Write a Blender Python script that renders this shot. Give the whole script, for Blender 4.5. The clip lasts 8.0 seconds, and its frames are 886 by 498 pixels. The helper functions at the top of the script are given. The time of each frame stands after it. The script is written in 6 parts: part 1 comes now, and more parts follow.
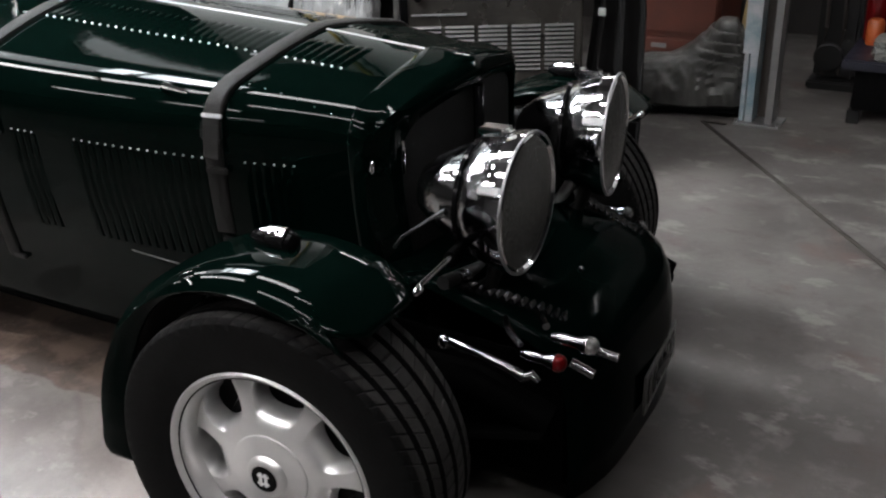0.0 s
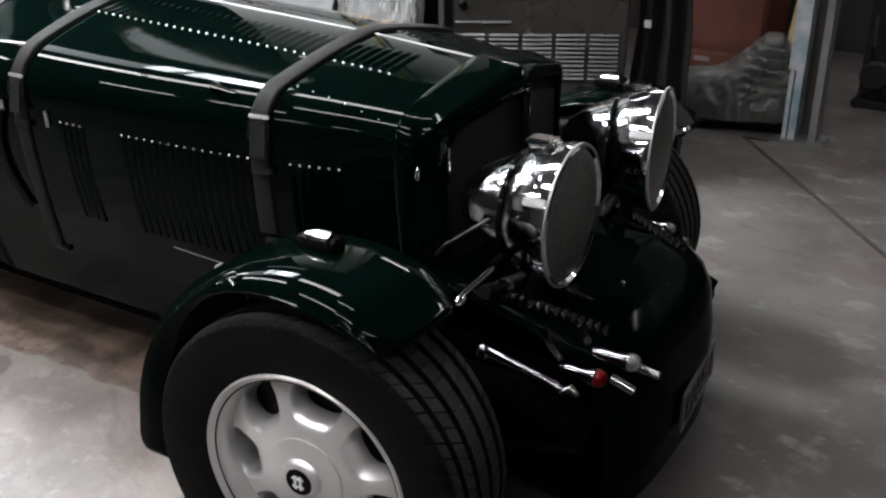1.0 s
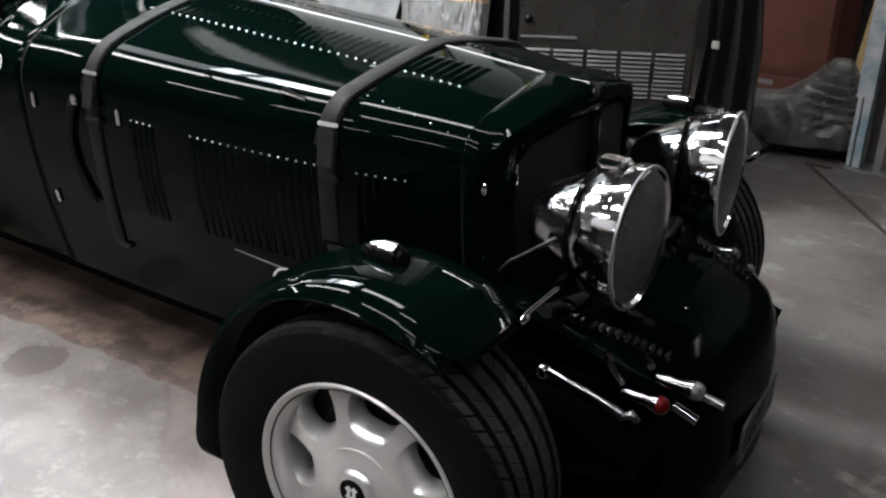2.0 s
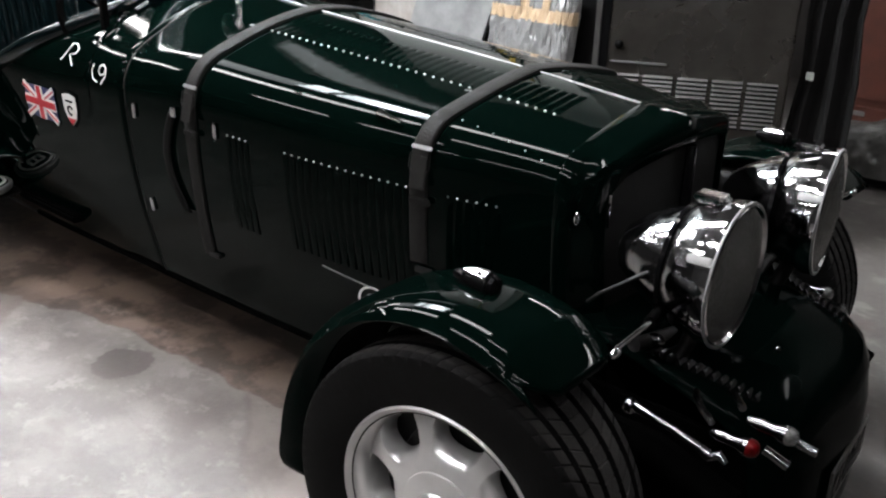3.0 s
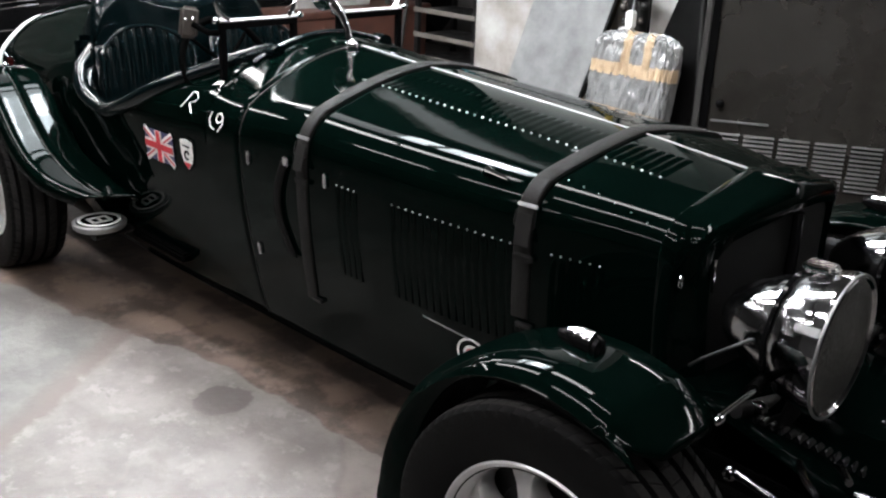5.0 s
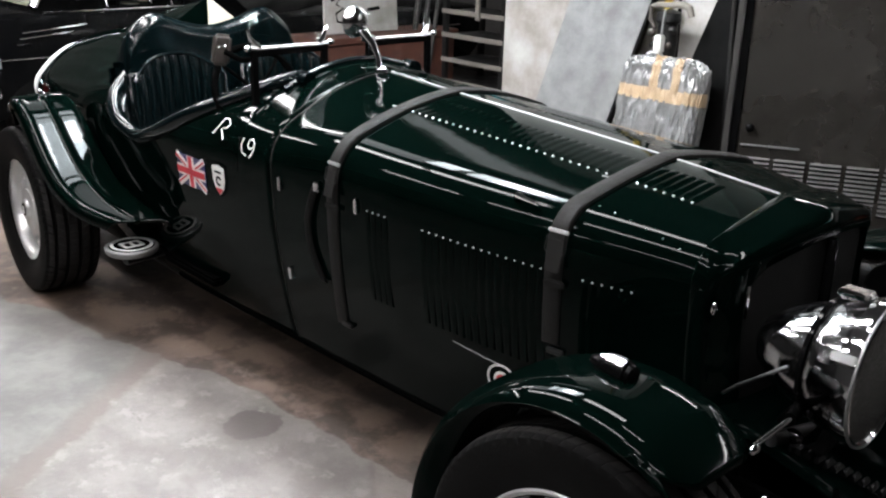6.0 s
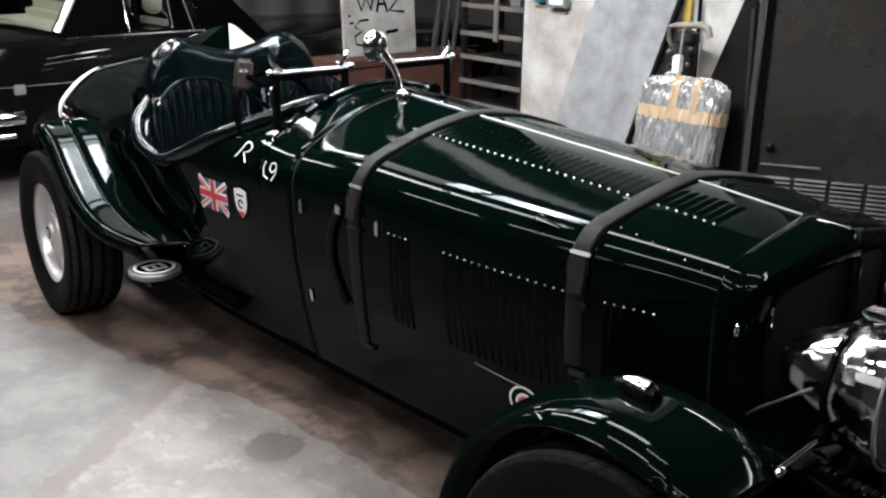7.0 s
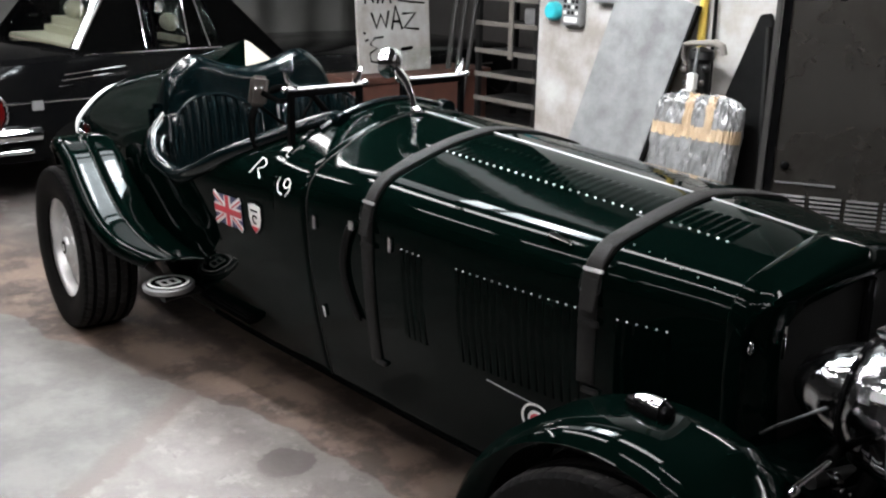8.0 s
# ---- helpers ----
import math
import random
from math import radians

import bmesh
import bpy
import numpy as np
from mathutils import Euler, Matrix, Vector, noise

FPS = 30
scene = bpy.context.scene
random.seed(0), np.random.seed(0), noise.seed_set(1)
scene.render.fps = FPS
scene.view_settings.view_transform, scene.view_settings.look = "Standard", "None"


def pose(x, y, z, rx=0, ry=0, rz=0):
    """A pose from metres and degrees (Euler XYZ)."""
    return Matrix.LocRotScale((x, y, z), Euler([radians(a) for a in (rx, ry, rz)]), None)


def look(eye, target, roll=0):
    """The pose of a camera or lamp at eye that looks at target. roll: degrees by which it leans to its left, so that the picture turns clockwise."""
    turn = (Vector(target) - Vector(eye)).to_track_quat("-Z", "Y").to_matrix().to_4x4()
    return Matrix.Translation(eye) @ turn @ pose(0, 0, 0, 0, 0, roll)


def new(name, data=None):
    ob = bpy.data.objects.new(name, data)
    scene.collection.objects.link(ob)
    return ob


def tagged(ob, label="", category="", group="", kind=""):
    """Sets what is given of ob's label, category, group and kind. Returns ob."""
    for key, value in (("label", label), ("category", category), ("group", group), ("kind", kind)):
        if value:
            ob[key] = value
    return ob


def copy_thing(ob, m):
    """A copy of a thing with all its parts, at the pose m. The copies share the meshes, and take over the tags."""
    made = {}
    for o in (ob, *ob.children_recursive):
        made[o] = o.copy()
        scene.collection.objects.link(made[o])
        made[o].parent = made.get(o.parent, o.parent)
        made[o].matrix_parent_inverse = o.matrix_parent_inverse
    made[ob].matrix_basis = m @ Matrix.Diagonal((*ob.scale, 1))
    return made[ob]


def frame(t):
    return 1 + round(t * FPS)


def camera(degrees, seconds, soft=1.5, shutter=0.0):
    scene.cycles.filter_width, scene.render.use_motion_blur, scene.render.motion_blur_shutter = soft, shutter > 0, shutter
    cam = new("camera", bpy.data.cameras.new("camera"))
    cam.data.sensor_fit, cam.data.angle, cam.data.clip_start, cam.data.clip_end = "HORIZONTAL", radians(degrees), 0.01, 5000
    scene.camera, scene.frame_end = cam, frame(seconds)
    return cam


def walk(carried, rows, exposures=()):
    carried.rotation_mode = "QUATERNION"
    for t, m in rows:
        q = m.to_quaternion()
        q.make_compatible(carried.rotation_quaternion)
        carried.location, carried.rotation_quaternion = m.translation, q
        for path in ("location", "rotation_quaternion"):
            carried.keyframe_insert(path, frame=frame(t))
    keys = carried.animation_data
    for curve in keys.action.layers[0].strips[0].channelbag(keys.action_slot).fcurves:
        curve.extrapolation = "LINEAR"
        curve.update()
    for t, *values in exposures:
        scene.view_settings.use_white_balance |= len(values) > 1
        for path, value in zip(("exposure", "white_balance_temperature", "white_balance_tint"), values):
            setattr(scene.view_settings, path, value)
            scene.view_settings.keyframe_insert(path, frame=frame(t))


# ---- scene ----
# ---- camera ----
cam = camera(49.0, 8.0, soft=2.2)
walk(cam, [
    (0, look((1.1119, -1.9585, 1.5483), (0.1791, -0.4035, 0.7046), -1.930)),
    (0.5, look((1.1007, -1.9595, 1.5501), (0.1431, -0.4168, 0.7118), -1.373)),
    (1, look((1.0822, -1.9641, 1.5538), (0.0966, -0.4367, 0.7196), -0.535)),
    (1.5, look((1.0615, -1.9670, 1.5537), (0.0444, -0.4554, 0.7285), 0.350)),
    (3, look((0.9957, -1.9943, 1.5779), (-0.1872, -0.5893, 0.7863), 1.860)),
    (3.5, look((0.9882, -2.0083, 1.5892), (-0.2481, -0.6406, 0.8142), 1.914)),
    (4, look((0.9850, -2.0225, 1.5951), (-0.2981, -0.6848, 0.8439), 1.994)),
    (4.5, look((0.9829, -2.0417, 1.6065), (-0.3237, -0.7162, 0.8744), 2.178)),
    (6, look((0.9726, -2.0618, 1.6224), (-0.4068, -0.7778, 0.9526), 1.641)),
    (6.5, look((0.9703, -2.0686, 1.6264), (-0.4271, -0.7946, 0.9751), 1.193)),
    (7, look((0.9713, -2.0718, 1.6310), (-0.4435, -0.8075, 0.9986), 0.985)),
    (7.5, look((0.9735, -2.0703, 1.6323), (-0.4549, -0.8134, 1.0160), 0.797)),
    (8, look((0.9752, -2.0713, 1.6313), (-0.4667, -0.8220, 1.0309), 1.013)),
], exposures=[(0, -0.08), (3.5, -0.08), (8, -0.14)])

# ---- world and light ----
world = bpy.data.worlds.new("world")
scene.world = world
world.use_nodes = True
world.node_tree.nodes["Background"].inputs[0].default_value = (0.5, 0.55, 0.6, 1)
world.node_tree.nodes["Background"].inputs[1].default_value = 0.02


# ---- materials ----
def material(name, color, rough=0.5, metal=0.0, second=None, scale=8.0, mix=0.5, bump=0.0, bump_scale=60.0, coat=0.0, rough_var=0.0, detail=6.0, spec=0.5):
    """Principled surface with colour drift at one scale, roughness drift and a fine bump at another."""
    m = bpy.data.materials.new(name)
    m.use_nodes = True
    nt = m.node_tree
    b = nt.nodes["Principled BSDF"]
    b.inputs["Base Color"].default_value = (*color, 1)
    b.inputs["Roughness"].default_value = rough
    b.inputs["Metallic"].default_value = metal
    b.inputs["Coat Weight"].default_value = coat
    b.inputs["Coat Roughness"].default_value = 0.03
    b.inputs["Specular IOR Level"].default_value = spec
    co = nt.nodes.new("ShaderNodeTexCoord")
    if second or rough_var:
        n = nt.nodes.new("ShaderNodeTexNoise")
        n.inputs["Scale"].default_value = scale
        n.inputs["Detail"].default_value = detail
        n.inputs["Roughness"].default_value = 0.6
        nt.links.new(co.outputs["Object"], n.inputs["Vector"])
        if second:
            r = nt.nodes.new("ShaderNodeValToRGB")
            r.color_ramp.elements[0].position = 0.5 - mix / 2
            r.color_ramp.elements[1].position = 0.5 + mix / 2
            r.color_ramp.elements[0].color = (*color, 1)
            r.color_ramp.elements[1].color = (*second, 1)
            nt.links.new(n.outputs["Fac"], r.inputs["Fac"])
            nt.links.new(r.outputs["Color"], b.inputs["Base Color"])
        if rough_var:
            mr = nt.nodes.new("ShaderNodeMapRange")
            mr.inputs["From Min"].default_value, mr.inputs["From Max"].default_value = 0.3, 0.7
            mr.inputs["To Min"].default_value, mr.inputs["To Max"].default_value = max(0.0, rough - rough_var), min(1.0, rough + rough_var)
            nt.links.new(n.outputs["Fac"], mr.inputs["Value"])
            nt.links.new(mr.outputs["Result"], b.inputs["Roughness"])
    if bump:
        n2 = nt.nodes.new("ShaderNodeTexNoise")
        n2.inputs["Scale"].default_value = bump_scale
        n2.inputs["Detail"].default_value = 4.0
        nt.links.new(co.outputs["Object"], n2.inputs["Vector"])
        bp = nt.nodes.new("ShaderNodeBump")
        bp.inputs["Strength"].default_value = bump
        bp.inputs["Distance"].default_value = 0.01
        nt.links.new(n2.outputs["Fac"], bp.inputs["Height"])
        nt.links.new(bp.outputs["Normal"], b.inputs["Normal"])
    return m


def lamp_material(name, color, strength):
    m = bpy.data.materials.new(name)
    m.use_nodes = True
    b = m.node_tree.nodes["Principled BSDF"]
    b.inputs["Base Color"].default_value = (*color, 1)
    b.inputs["Emission Color"].default_value = (*color, 1)
    b.inputs["Emission Strength"].default_value = strength
    return m


GREEN = material("green_paint", (0.0003, 0.0013, 0.0010), 0.05, second=(0.0004, 0.0020, 0.0015), scale=3, rough_var=0.03, spec=0.046, bump=0.10, bump_scale=4.0)
# the car's green with its reflection cut, to keep the nose in shade
NOSE = material("green_paint_shaded", (0.0004, 0.0013, 0.0011), 0.10, second=(0.0006, 0.0020, 0.0016), scale=5, rough_var=0.04, spec=0.008)
BLACK = material("black_paint", (0.0015, 0.0015, 0.0018), 0.08, second=(0.003, 0.003, 0.003), scale=4, rough_var=0.04, spec=0.045)
CHROME = material("chrome", (0.75, 0.75, 0.76), 0.07, 1.0, rough_var=0.05, scale=14, bump=0.04, bump_scale=18)
ALLOY = material("alloy", (0.80, 0.80, 0.81), 0.30, 0.38, second=(0.72, 0.72, 0.73), scale=14, rough_var=0.05, bump=0.05)
WHEEL = material("painted_alloy", (0.58, 0.575, 0.57), 0.34, 0.70, second=(0.74, 0.73, 0.72), scale=9, rough_var=0.04)
RUBBER = material("rubber", (0.002, 0.002, 0.002), 0.62, second=(0.004, 0.0038, 0.0038), scale=18, bump=0.15, bump_scale=180, spec=0.06)
TREAD = material("dusty_tread", (0.010, 0.0094, 0.0091), 0.75, second=(0.020, 0.0187, 0.018), scale=14, bump=0.2, bump_scale=150, spec=0.15)
LEATHER = material("strap_leather", (0.009, 0.0088, 0.0088), 0.55, second=(0.014, 0.0135, 0.013), scale=25, bump=0.3, bump_scale=240, spec=0.06)
HIDE = material("green_hide", (0.0004, 0.0015, 0.0018), 0.15, second=(0.0009, 0.0028, 0.0032), scale=20, bump=0.04, bump_scale=200, rough_var=0.05, spec=0.32)
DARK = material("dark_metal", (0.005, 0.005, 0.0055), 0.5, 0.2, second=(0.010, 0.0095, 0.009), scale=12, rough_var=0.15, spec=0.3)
# near-black without sheen; on the chassis its colour stands in for shade
FLATBLACK = material("flat_black", (0.0008, 0.0008, 0.0008), 0.75, second=(0.0014, 0.0014, 0.0014), scale=30, bump=0.1, bump_scale=200, spec=0.0)
MESH = material("grille_mesh", (0.005, 0.005, 0.005), 0.6, 0.2, second=(0.009, 0.009, 0.009), scale=300, mix=0.2, bump=0.4, bump_scale=500, spec=0.2)
# two chromes darkened in colour, standing in for dim surroundings they would mirror
LAMPCHROME = material("pitted_dark_chrome", (0.25, 0.25, 0.255), 0.12, 1.0, rough_var=0.10, scale=22, bump=0.16, bump_scale=26)
DARKCHROME = material("darkened_chrome", (0.15, 0.15, 0.155), 0.14, 1.0, rough_var=0.08, scale=30, bump=0.05, bump_scale=40)
WHITE = material("white_enamel", (0.72, 0.72, 0.70), 0.35, second=(0.62, 0.62, 0.60), scale=30)
REDP = material("red_enamel", (0.45, 0.02, 0.03), 0.35, second=(0.38, 0.02, 0.03), scale=30)
BLUEP = material("blue_enamel", (0.010, 0.015, 0.085), 0.35, second=(0.010, 0.013, 0.065), scale=30)
STEEL = material("galvanised_steel", (0.30, 0.30, 0.30), 0.42, 0.7, second=(0.20, 0.20, 0.20), scale=7, rough_var=0.12, bump=0.05)
PANEL = material("cabinet_steel", (0.105, 0.098, 0.090), 0.26, 0.8, second=(0.045, 0.040, 0.035), scale=2.6, mix=0.35, rough_var=0.13, bump=0.12, bump_scale=5.0)
SLAT = material("slat_steel", (0.050, 0.048, 0.046), 0.5, 0.5, second=(0.036, 0.035, 0.033), scale=9, rough_var=0.1)
PLASTER = material("white_plaster", (0.345, 0.336, 0.326), 0.85, second=(0.195, 0.173, 0.155), scale=4.5, mix=0.36, bump=0.2, bump_scale=40)
# near-black for the unseen ceiling and walls, so that chrome mirrors dark
UNSEEN_DARK = material("unseen_dark", (0.012, 0.012, 0.012), 0.9, second=(0.022, 0.02, 0.02), scale=2.5, bump=0.25, bump_scale=20)
LIMEWASH = material("limewash", (0.62, 0.63, 0.61), 0.85, second=(0.50, 0.50, 0.48), scale=1.5, bump=0.2, bump_scale=20)
WALLP = material("grey_plaster", (0.18, 0.18, 0.175), 0.85, second=(0.11, 0.107, 0.104), scale=1.2, bump=0.2, bump_scale=20)
WALLD = material("dark_wall", (0.014, 0.012, 0.011), 0.85, second=(0.030, 0.027, 0.025), scale=2.5, bump=0.25, bump_scale=20)
BOARD = material("grey_board", (0.092, 0.093, 0.093), 0.5, second=(0.18, 0.181, 0.18), scale=6, mix=0.34, bump=0.1)
PLASTIC = material("silver_film", (0.29, 0.29, 0.29), 0.27, 0.5, second=(0.17, 0.17, 0.17), scale=10, bump=0.8, bump_scale=22)
TAPE = material("brown_tape", (0.34, 0.25, 0.16), 0.4, second=(0.26, 0.18, 0.11), scale=14, bump=0.3, bump_scale=30)
WOODD = material("dark_red_wood", (0.075, 0.026, 0.017), 0.55, second=(0.04, 0.016, 0.011), scale=6, bump=0.1)
WOOD = material("red_wood", (0.115, 0.029, 0.017), 0.45, second=(0.060, 0.018, 0.011), scale=6, bump=0.1)
CREAM = material("cream_hide", (0.62, 0.57, 0.46), 0.5, second=(0.52, 0.48, 0.38), scale=12, bump=0.1)
POSTBLUE = material("worn_blue_paint", (0.20, 0.30, 0.34), 0.55, 0.2, second=(0.55, 0.56, 0.57), scale=6, mix=0.25, bump=0.15, rough_var=0.12)


# ---- mesh helpers ----
def part(name, bm, mat, parent=None, label="", smooth=True):
    me = bpy.data.meshes.new(name)
    bm.normal_update()
    bm.to_mesh(me)
    bm.free()
    if smooth:
        for p in me.polygons:
            p.use_smooth = True
        me.set_sharp_from_angle(angle=radians(40))
    me.materials.append(mat)
    ob = new(name, me)
    if parent:
        ob.parent = parent
    if label:
        ob["label"] = label
    return ob


def empty(name, label, category, loc=(0, 0, 0), group=""):
    e = new(name)
    e.location = loc
    return tagged(e, label, category, group)


def grid(rows, close_u=False, close_v=False, bm=None):
    """Quads through rows of points; close_v joins each row's ends, close_u the last row to the first."""
    bm = bm or bmesh.new()
    vs = [[bm.verts.new(p) for p in r] for r in rows]
    n, m = len(vs), len(vs[0])
    for i in range(n if close_u else n - 1):
        for j in range(m if close_v else m - 1):
            a, b, c, d = vs[i][j], vs[i][(j + 1) % m], vs[(i + 1) % n][(j + 1) % m], vs[(i + 1) % n][j]
            q = []
            for v in (a, b, c, d):
                if v not in q:
                    q.append(v)
            if len(q) > 2:
                bm.faces.new(q)
    return bm


def spin(profile, n=48, axis="y", at=(0, 0, 0), bm=None, closed=False):
    """A turned shape: profile of (radius, height along the axis)."""
    rows = []
    for r, h in profile:
        row = []
        for k in range(n):
            a = 2 * math.pi * k / n
            c, s = r * math.cos(a), r * math.sin(a)
            p = {"x": (h, c, s), "y": (c, h, s), "z": (c, s, h)}[axis]
            row.append(Vector(p) + Vector(at))
        rows.append(row)
    bm = grid(rows, close_u=closed, close_v=True, bm=bm)
    bmesh.ops.remove_doubles(bm, verts=bm.verts, dist=1e-5)
    bmesh.ops.recalc_face_normals(bm, faces=bm.faces)
    return bm


def tube(path, radius, n=10, bm=None, closed=False, flat=1.0):
    """A round bar along points; radius may be a list."""
    pts = [Vector(p) for p in path]
    rows = []
    up = Vector((0, 0, 1))
    for i, p in enumerate(pts):
        a = pts[i - 1] if (i or closed) else p
        b = pts[(i + 1) % len(pts)] if (i < len(pts) - 1 or closed) else p
        t = (b - a).normalized()
        s = t.cross(up)
        if s.length < 0.05:
            s = t.cross(Vector((1, 0, 0)))
        s.normalize()
        u = s.cross(t)
        r = radius[i] if isinstance(radius, (list, tuple)) else radius
        rows.append([p + r * (math.cos(2 * math.pi * k / n) * s + flat * math.sin(2 * math.pi * k / n) * u) for k in range(n)])
    bm = grid(rows, close_u=closed, close_v=True, bm=bm)
    if not closed:
        m = len(bm.verts)
        bm.verts.ensure_lookup_table()
        first = bm.verts[m - len(rows) * n: m - len(rows) * n + n]
        last = bm.verts[m - n: m]
        bm.faces.new(list(first))
        bm.faces.new(list(last))
    bmesh.ops.recalc_face_normals(bm, faces=bm.faces)
    return bm


def box(x0, x1, y0, y1, z0, z1, bevel=0.004, seg=2, bm=None):
    bm = bm or bmesh.new()
    r = bmesh.ops.create_cube(bm, size=1)
    bmesh.ops.transform(bm, matrix=Matrix.Translation(((x0 + x1) / 2, (y0 + y1) / 2, (z0 + z1) / 2)) @ Matrix.Diagonal((x1 - x0, y1 - y0, z1 - z0, 1)), verts=r["verts"])
    if bevel:
        es = list({e for v in r["verts"] for e in v.link_edges})
        bmesh.ops.bevel(bm, geom=es, offset=bevel, segments=seg, affect="EDGES", clamp_overlap=True)
    return bm


def ball(at, rx, ry, rz, n=16, bm=None):
    bm = bm or bmesh.new()
    r = bmesh.ops.create_uvsphere(bm, u_segments=n, v_segments=max(6, n // 2), radius=1)
    bmesh.ops.transform(bm, matrix=Matrix.Translation(at) @ Matrix.Diagonal((rx, ry, rz, 1)), verts=r["verts"])
    return bm


def lerp(table, x):
    """Smooth value (monotone cubic) from rows of (x, value) in rising x."""
    if x <= table[0][0]:
        return table[0][1]
    if x >= table[-1][0]:
        return table[-1][1]
    k = next(i for i in range(len(table) - 1) if x <= table[i + 1][0])
    slope = [(q[1] - p[1]) / (q[0] - p[0]) for p, q in zip(table, table[1:])]

    def lean(i):
        if i == 0 or i == len(table) - 1:
            return slope[min(i, len(slope) - 1)]
        s, t = slope[i - 1], slope[i]
        return 0.0 if s * t <= 0 else 2 * s * t / (s + t)

    (a, u), (e, v) = table[k], table[k + 1]
    h = e - a
    t = (x - a) / h
    return u * (1 + 2 * t) * (1 - t) ** 2 + v * t * t * (3 - 2 * t) + h * (lean(k) * t * (1 - t) ** 2 - lean(k + 1) * t * t * (1 - t))


def moved(bm, m):
    bmesh.ops.transform(bm, matrix=m, verts=bm.verts)
    return bm


# ---- the room ----
def build_room():
    tagged(part("floor", box(-12, 7, -8, 9, -0.2, 0.0, 0), FLOOR, smooth=False), "worn grey concrete workshop floor with brown oil stains", "floor", kind="structure")
    for nm, b in (("wall_north", (-12.2, 7.2, 5.0, 5.2, 0, 2.0)), ("wall_south", (-12.2, 7.2, -8.2, -8.0, 0, 3.6)),
                  ("wall_east", (7.0, 7.2, -8.0, 5.0, 0, 3.6)), ("wall_west", (-12.2, -12.0, -8.0, 5.0, 0, 3.6))):
        # unseen south and east walls darkened, west one paler, for the car's reflections
        tagged(part(nm, box(*b, 0), UNSEEN_DARK if nm in ("wall_south", "wall_east") else WALLP if nm == "wall_west" else WALLD, smooth=False), "plain workshop wall, unseen sides toned for reflections", "wall", kind="structure")
    # unseen pale band that the cowl reflects
    tagged(part("wall_north_upper", box(-12.2, 7.2, 5.0, 5.2, 2.0, 3.6, 0), LIMEWASH, smooth=False), "whitewashed upper part of the workshop wall", "wall", kind="structure")
    tagged(part("ceiling", box(-12.2, 7.2, -8.2, 5.2, 3.6, 3.75, 0), UNSEEN_DARK, smooth=False), "dark workshop ceiling", "ceiling", kind="structure")


TUBE = lamp_material("tube_light", (1.0, 0.98, 1.0), 125)
OPAL = lamp_material("opal_diffuser", (1.0, 0.98, 1.0), 84)


def batten(x, y, z, length, wide=0.0, turn=0.0):
    e = empty("fluorescent_batten", "white fluorescent batten light hanging from the ceiling", "ceiling light", (x, y, z), "ceiling battens")
    h = length / 2
    part("housing", box(-h, h, -0.05 - wide, 0.05 + wide, 0.03, 0.09, 0.006), WHITE, e)
    if wide:
        part("diffuser", box(-h + 0.02, h - 0.02, -0.76 * wide, 0.76 * wide, -0.005, 0.029, 0.012, 3), OPAL, e, "glowing opal diffuser")
    else:
        part("tube", tube([(-h + 0.03, 0, 0.004), (h - 0.03, 0, 0.004)], 0.020, 12), TUBE, e)
    for s in (-1, 1):
        part("hanger", tube([(0.8 * h * s, 0, 0.09), (0.8 * h * s, 0, 3.6 - z)], 0.006, 6), DARK, e)
    e.rotation_euler[2] = math.radians(turn)
    return e


# ---- the vintage car ----
CAR = empty("vintage_sports_car", "dark green vintage open sports car parked on the concrete floor", "car", (0, 0, 0))
HALF = [(-4.2, 0.17), (-4.15, 0.21), (-4.0, 0.262), (-3.7, 0.34), (-3.2, 0.42), (-2.7, 0.485), (-2.2, 0.495), (-1.8, 0.485), (-1.5, 0.475), (-1.2, 0.468), (-0.8, 0.455), (-0.4, 0.415), (-0.1, 0.35), (0.06, 0.33)]
TOP = [(-4.2, 0.80), (-4.15, 0.85), (-4.0, 0.90), (-3.7, 0.985), (-3.2, 1.07), (-2.7, 1.10), (-1.8, 1.11), (-1.5, 1.092), (-1.2, 1.074), (-0.8, 1.052), (-0.4, 1.030), (-0.1, 1.006), (0.06, 0.998)]
LOW = [(-4.2, 0.54), (-4.0, 0.45), (-3.4, 0.31), (-2.6, 0.236), (-1.5, 0.230), (0.06, 0.248)]
DROP = [(-4.2, 0.08), (-3.2, 0.16), (-2.0, 0.14), (-1.5, 0.10), (-1.2, 0.075), (-0.1, 0.05), (0.06, 0.05)]
CURVE = [(-4.35, 2.0), (-1.8, 2.0), (-1.2, 1.7), (-0.1, 1.35), (0.06, 1.35)]
ROUND = [(-4.2, 0.10), (-3.2, 0.16), (-2.0, 0.16), (-1.5, 0.15), (-1.2, 0.14), (-0.55, 0.115), (-0.1, 0.092), (-0.083, 0.094), (-0.03, 0.125), (0.06, 0.125)]


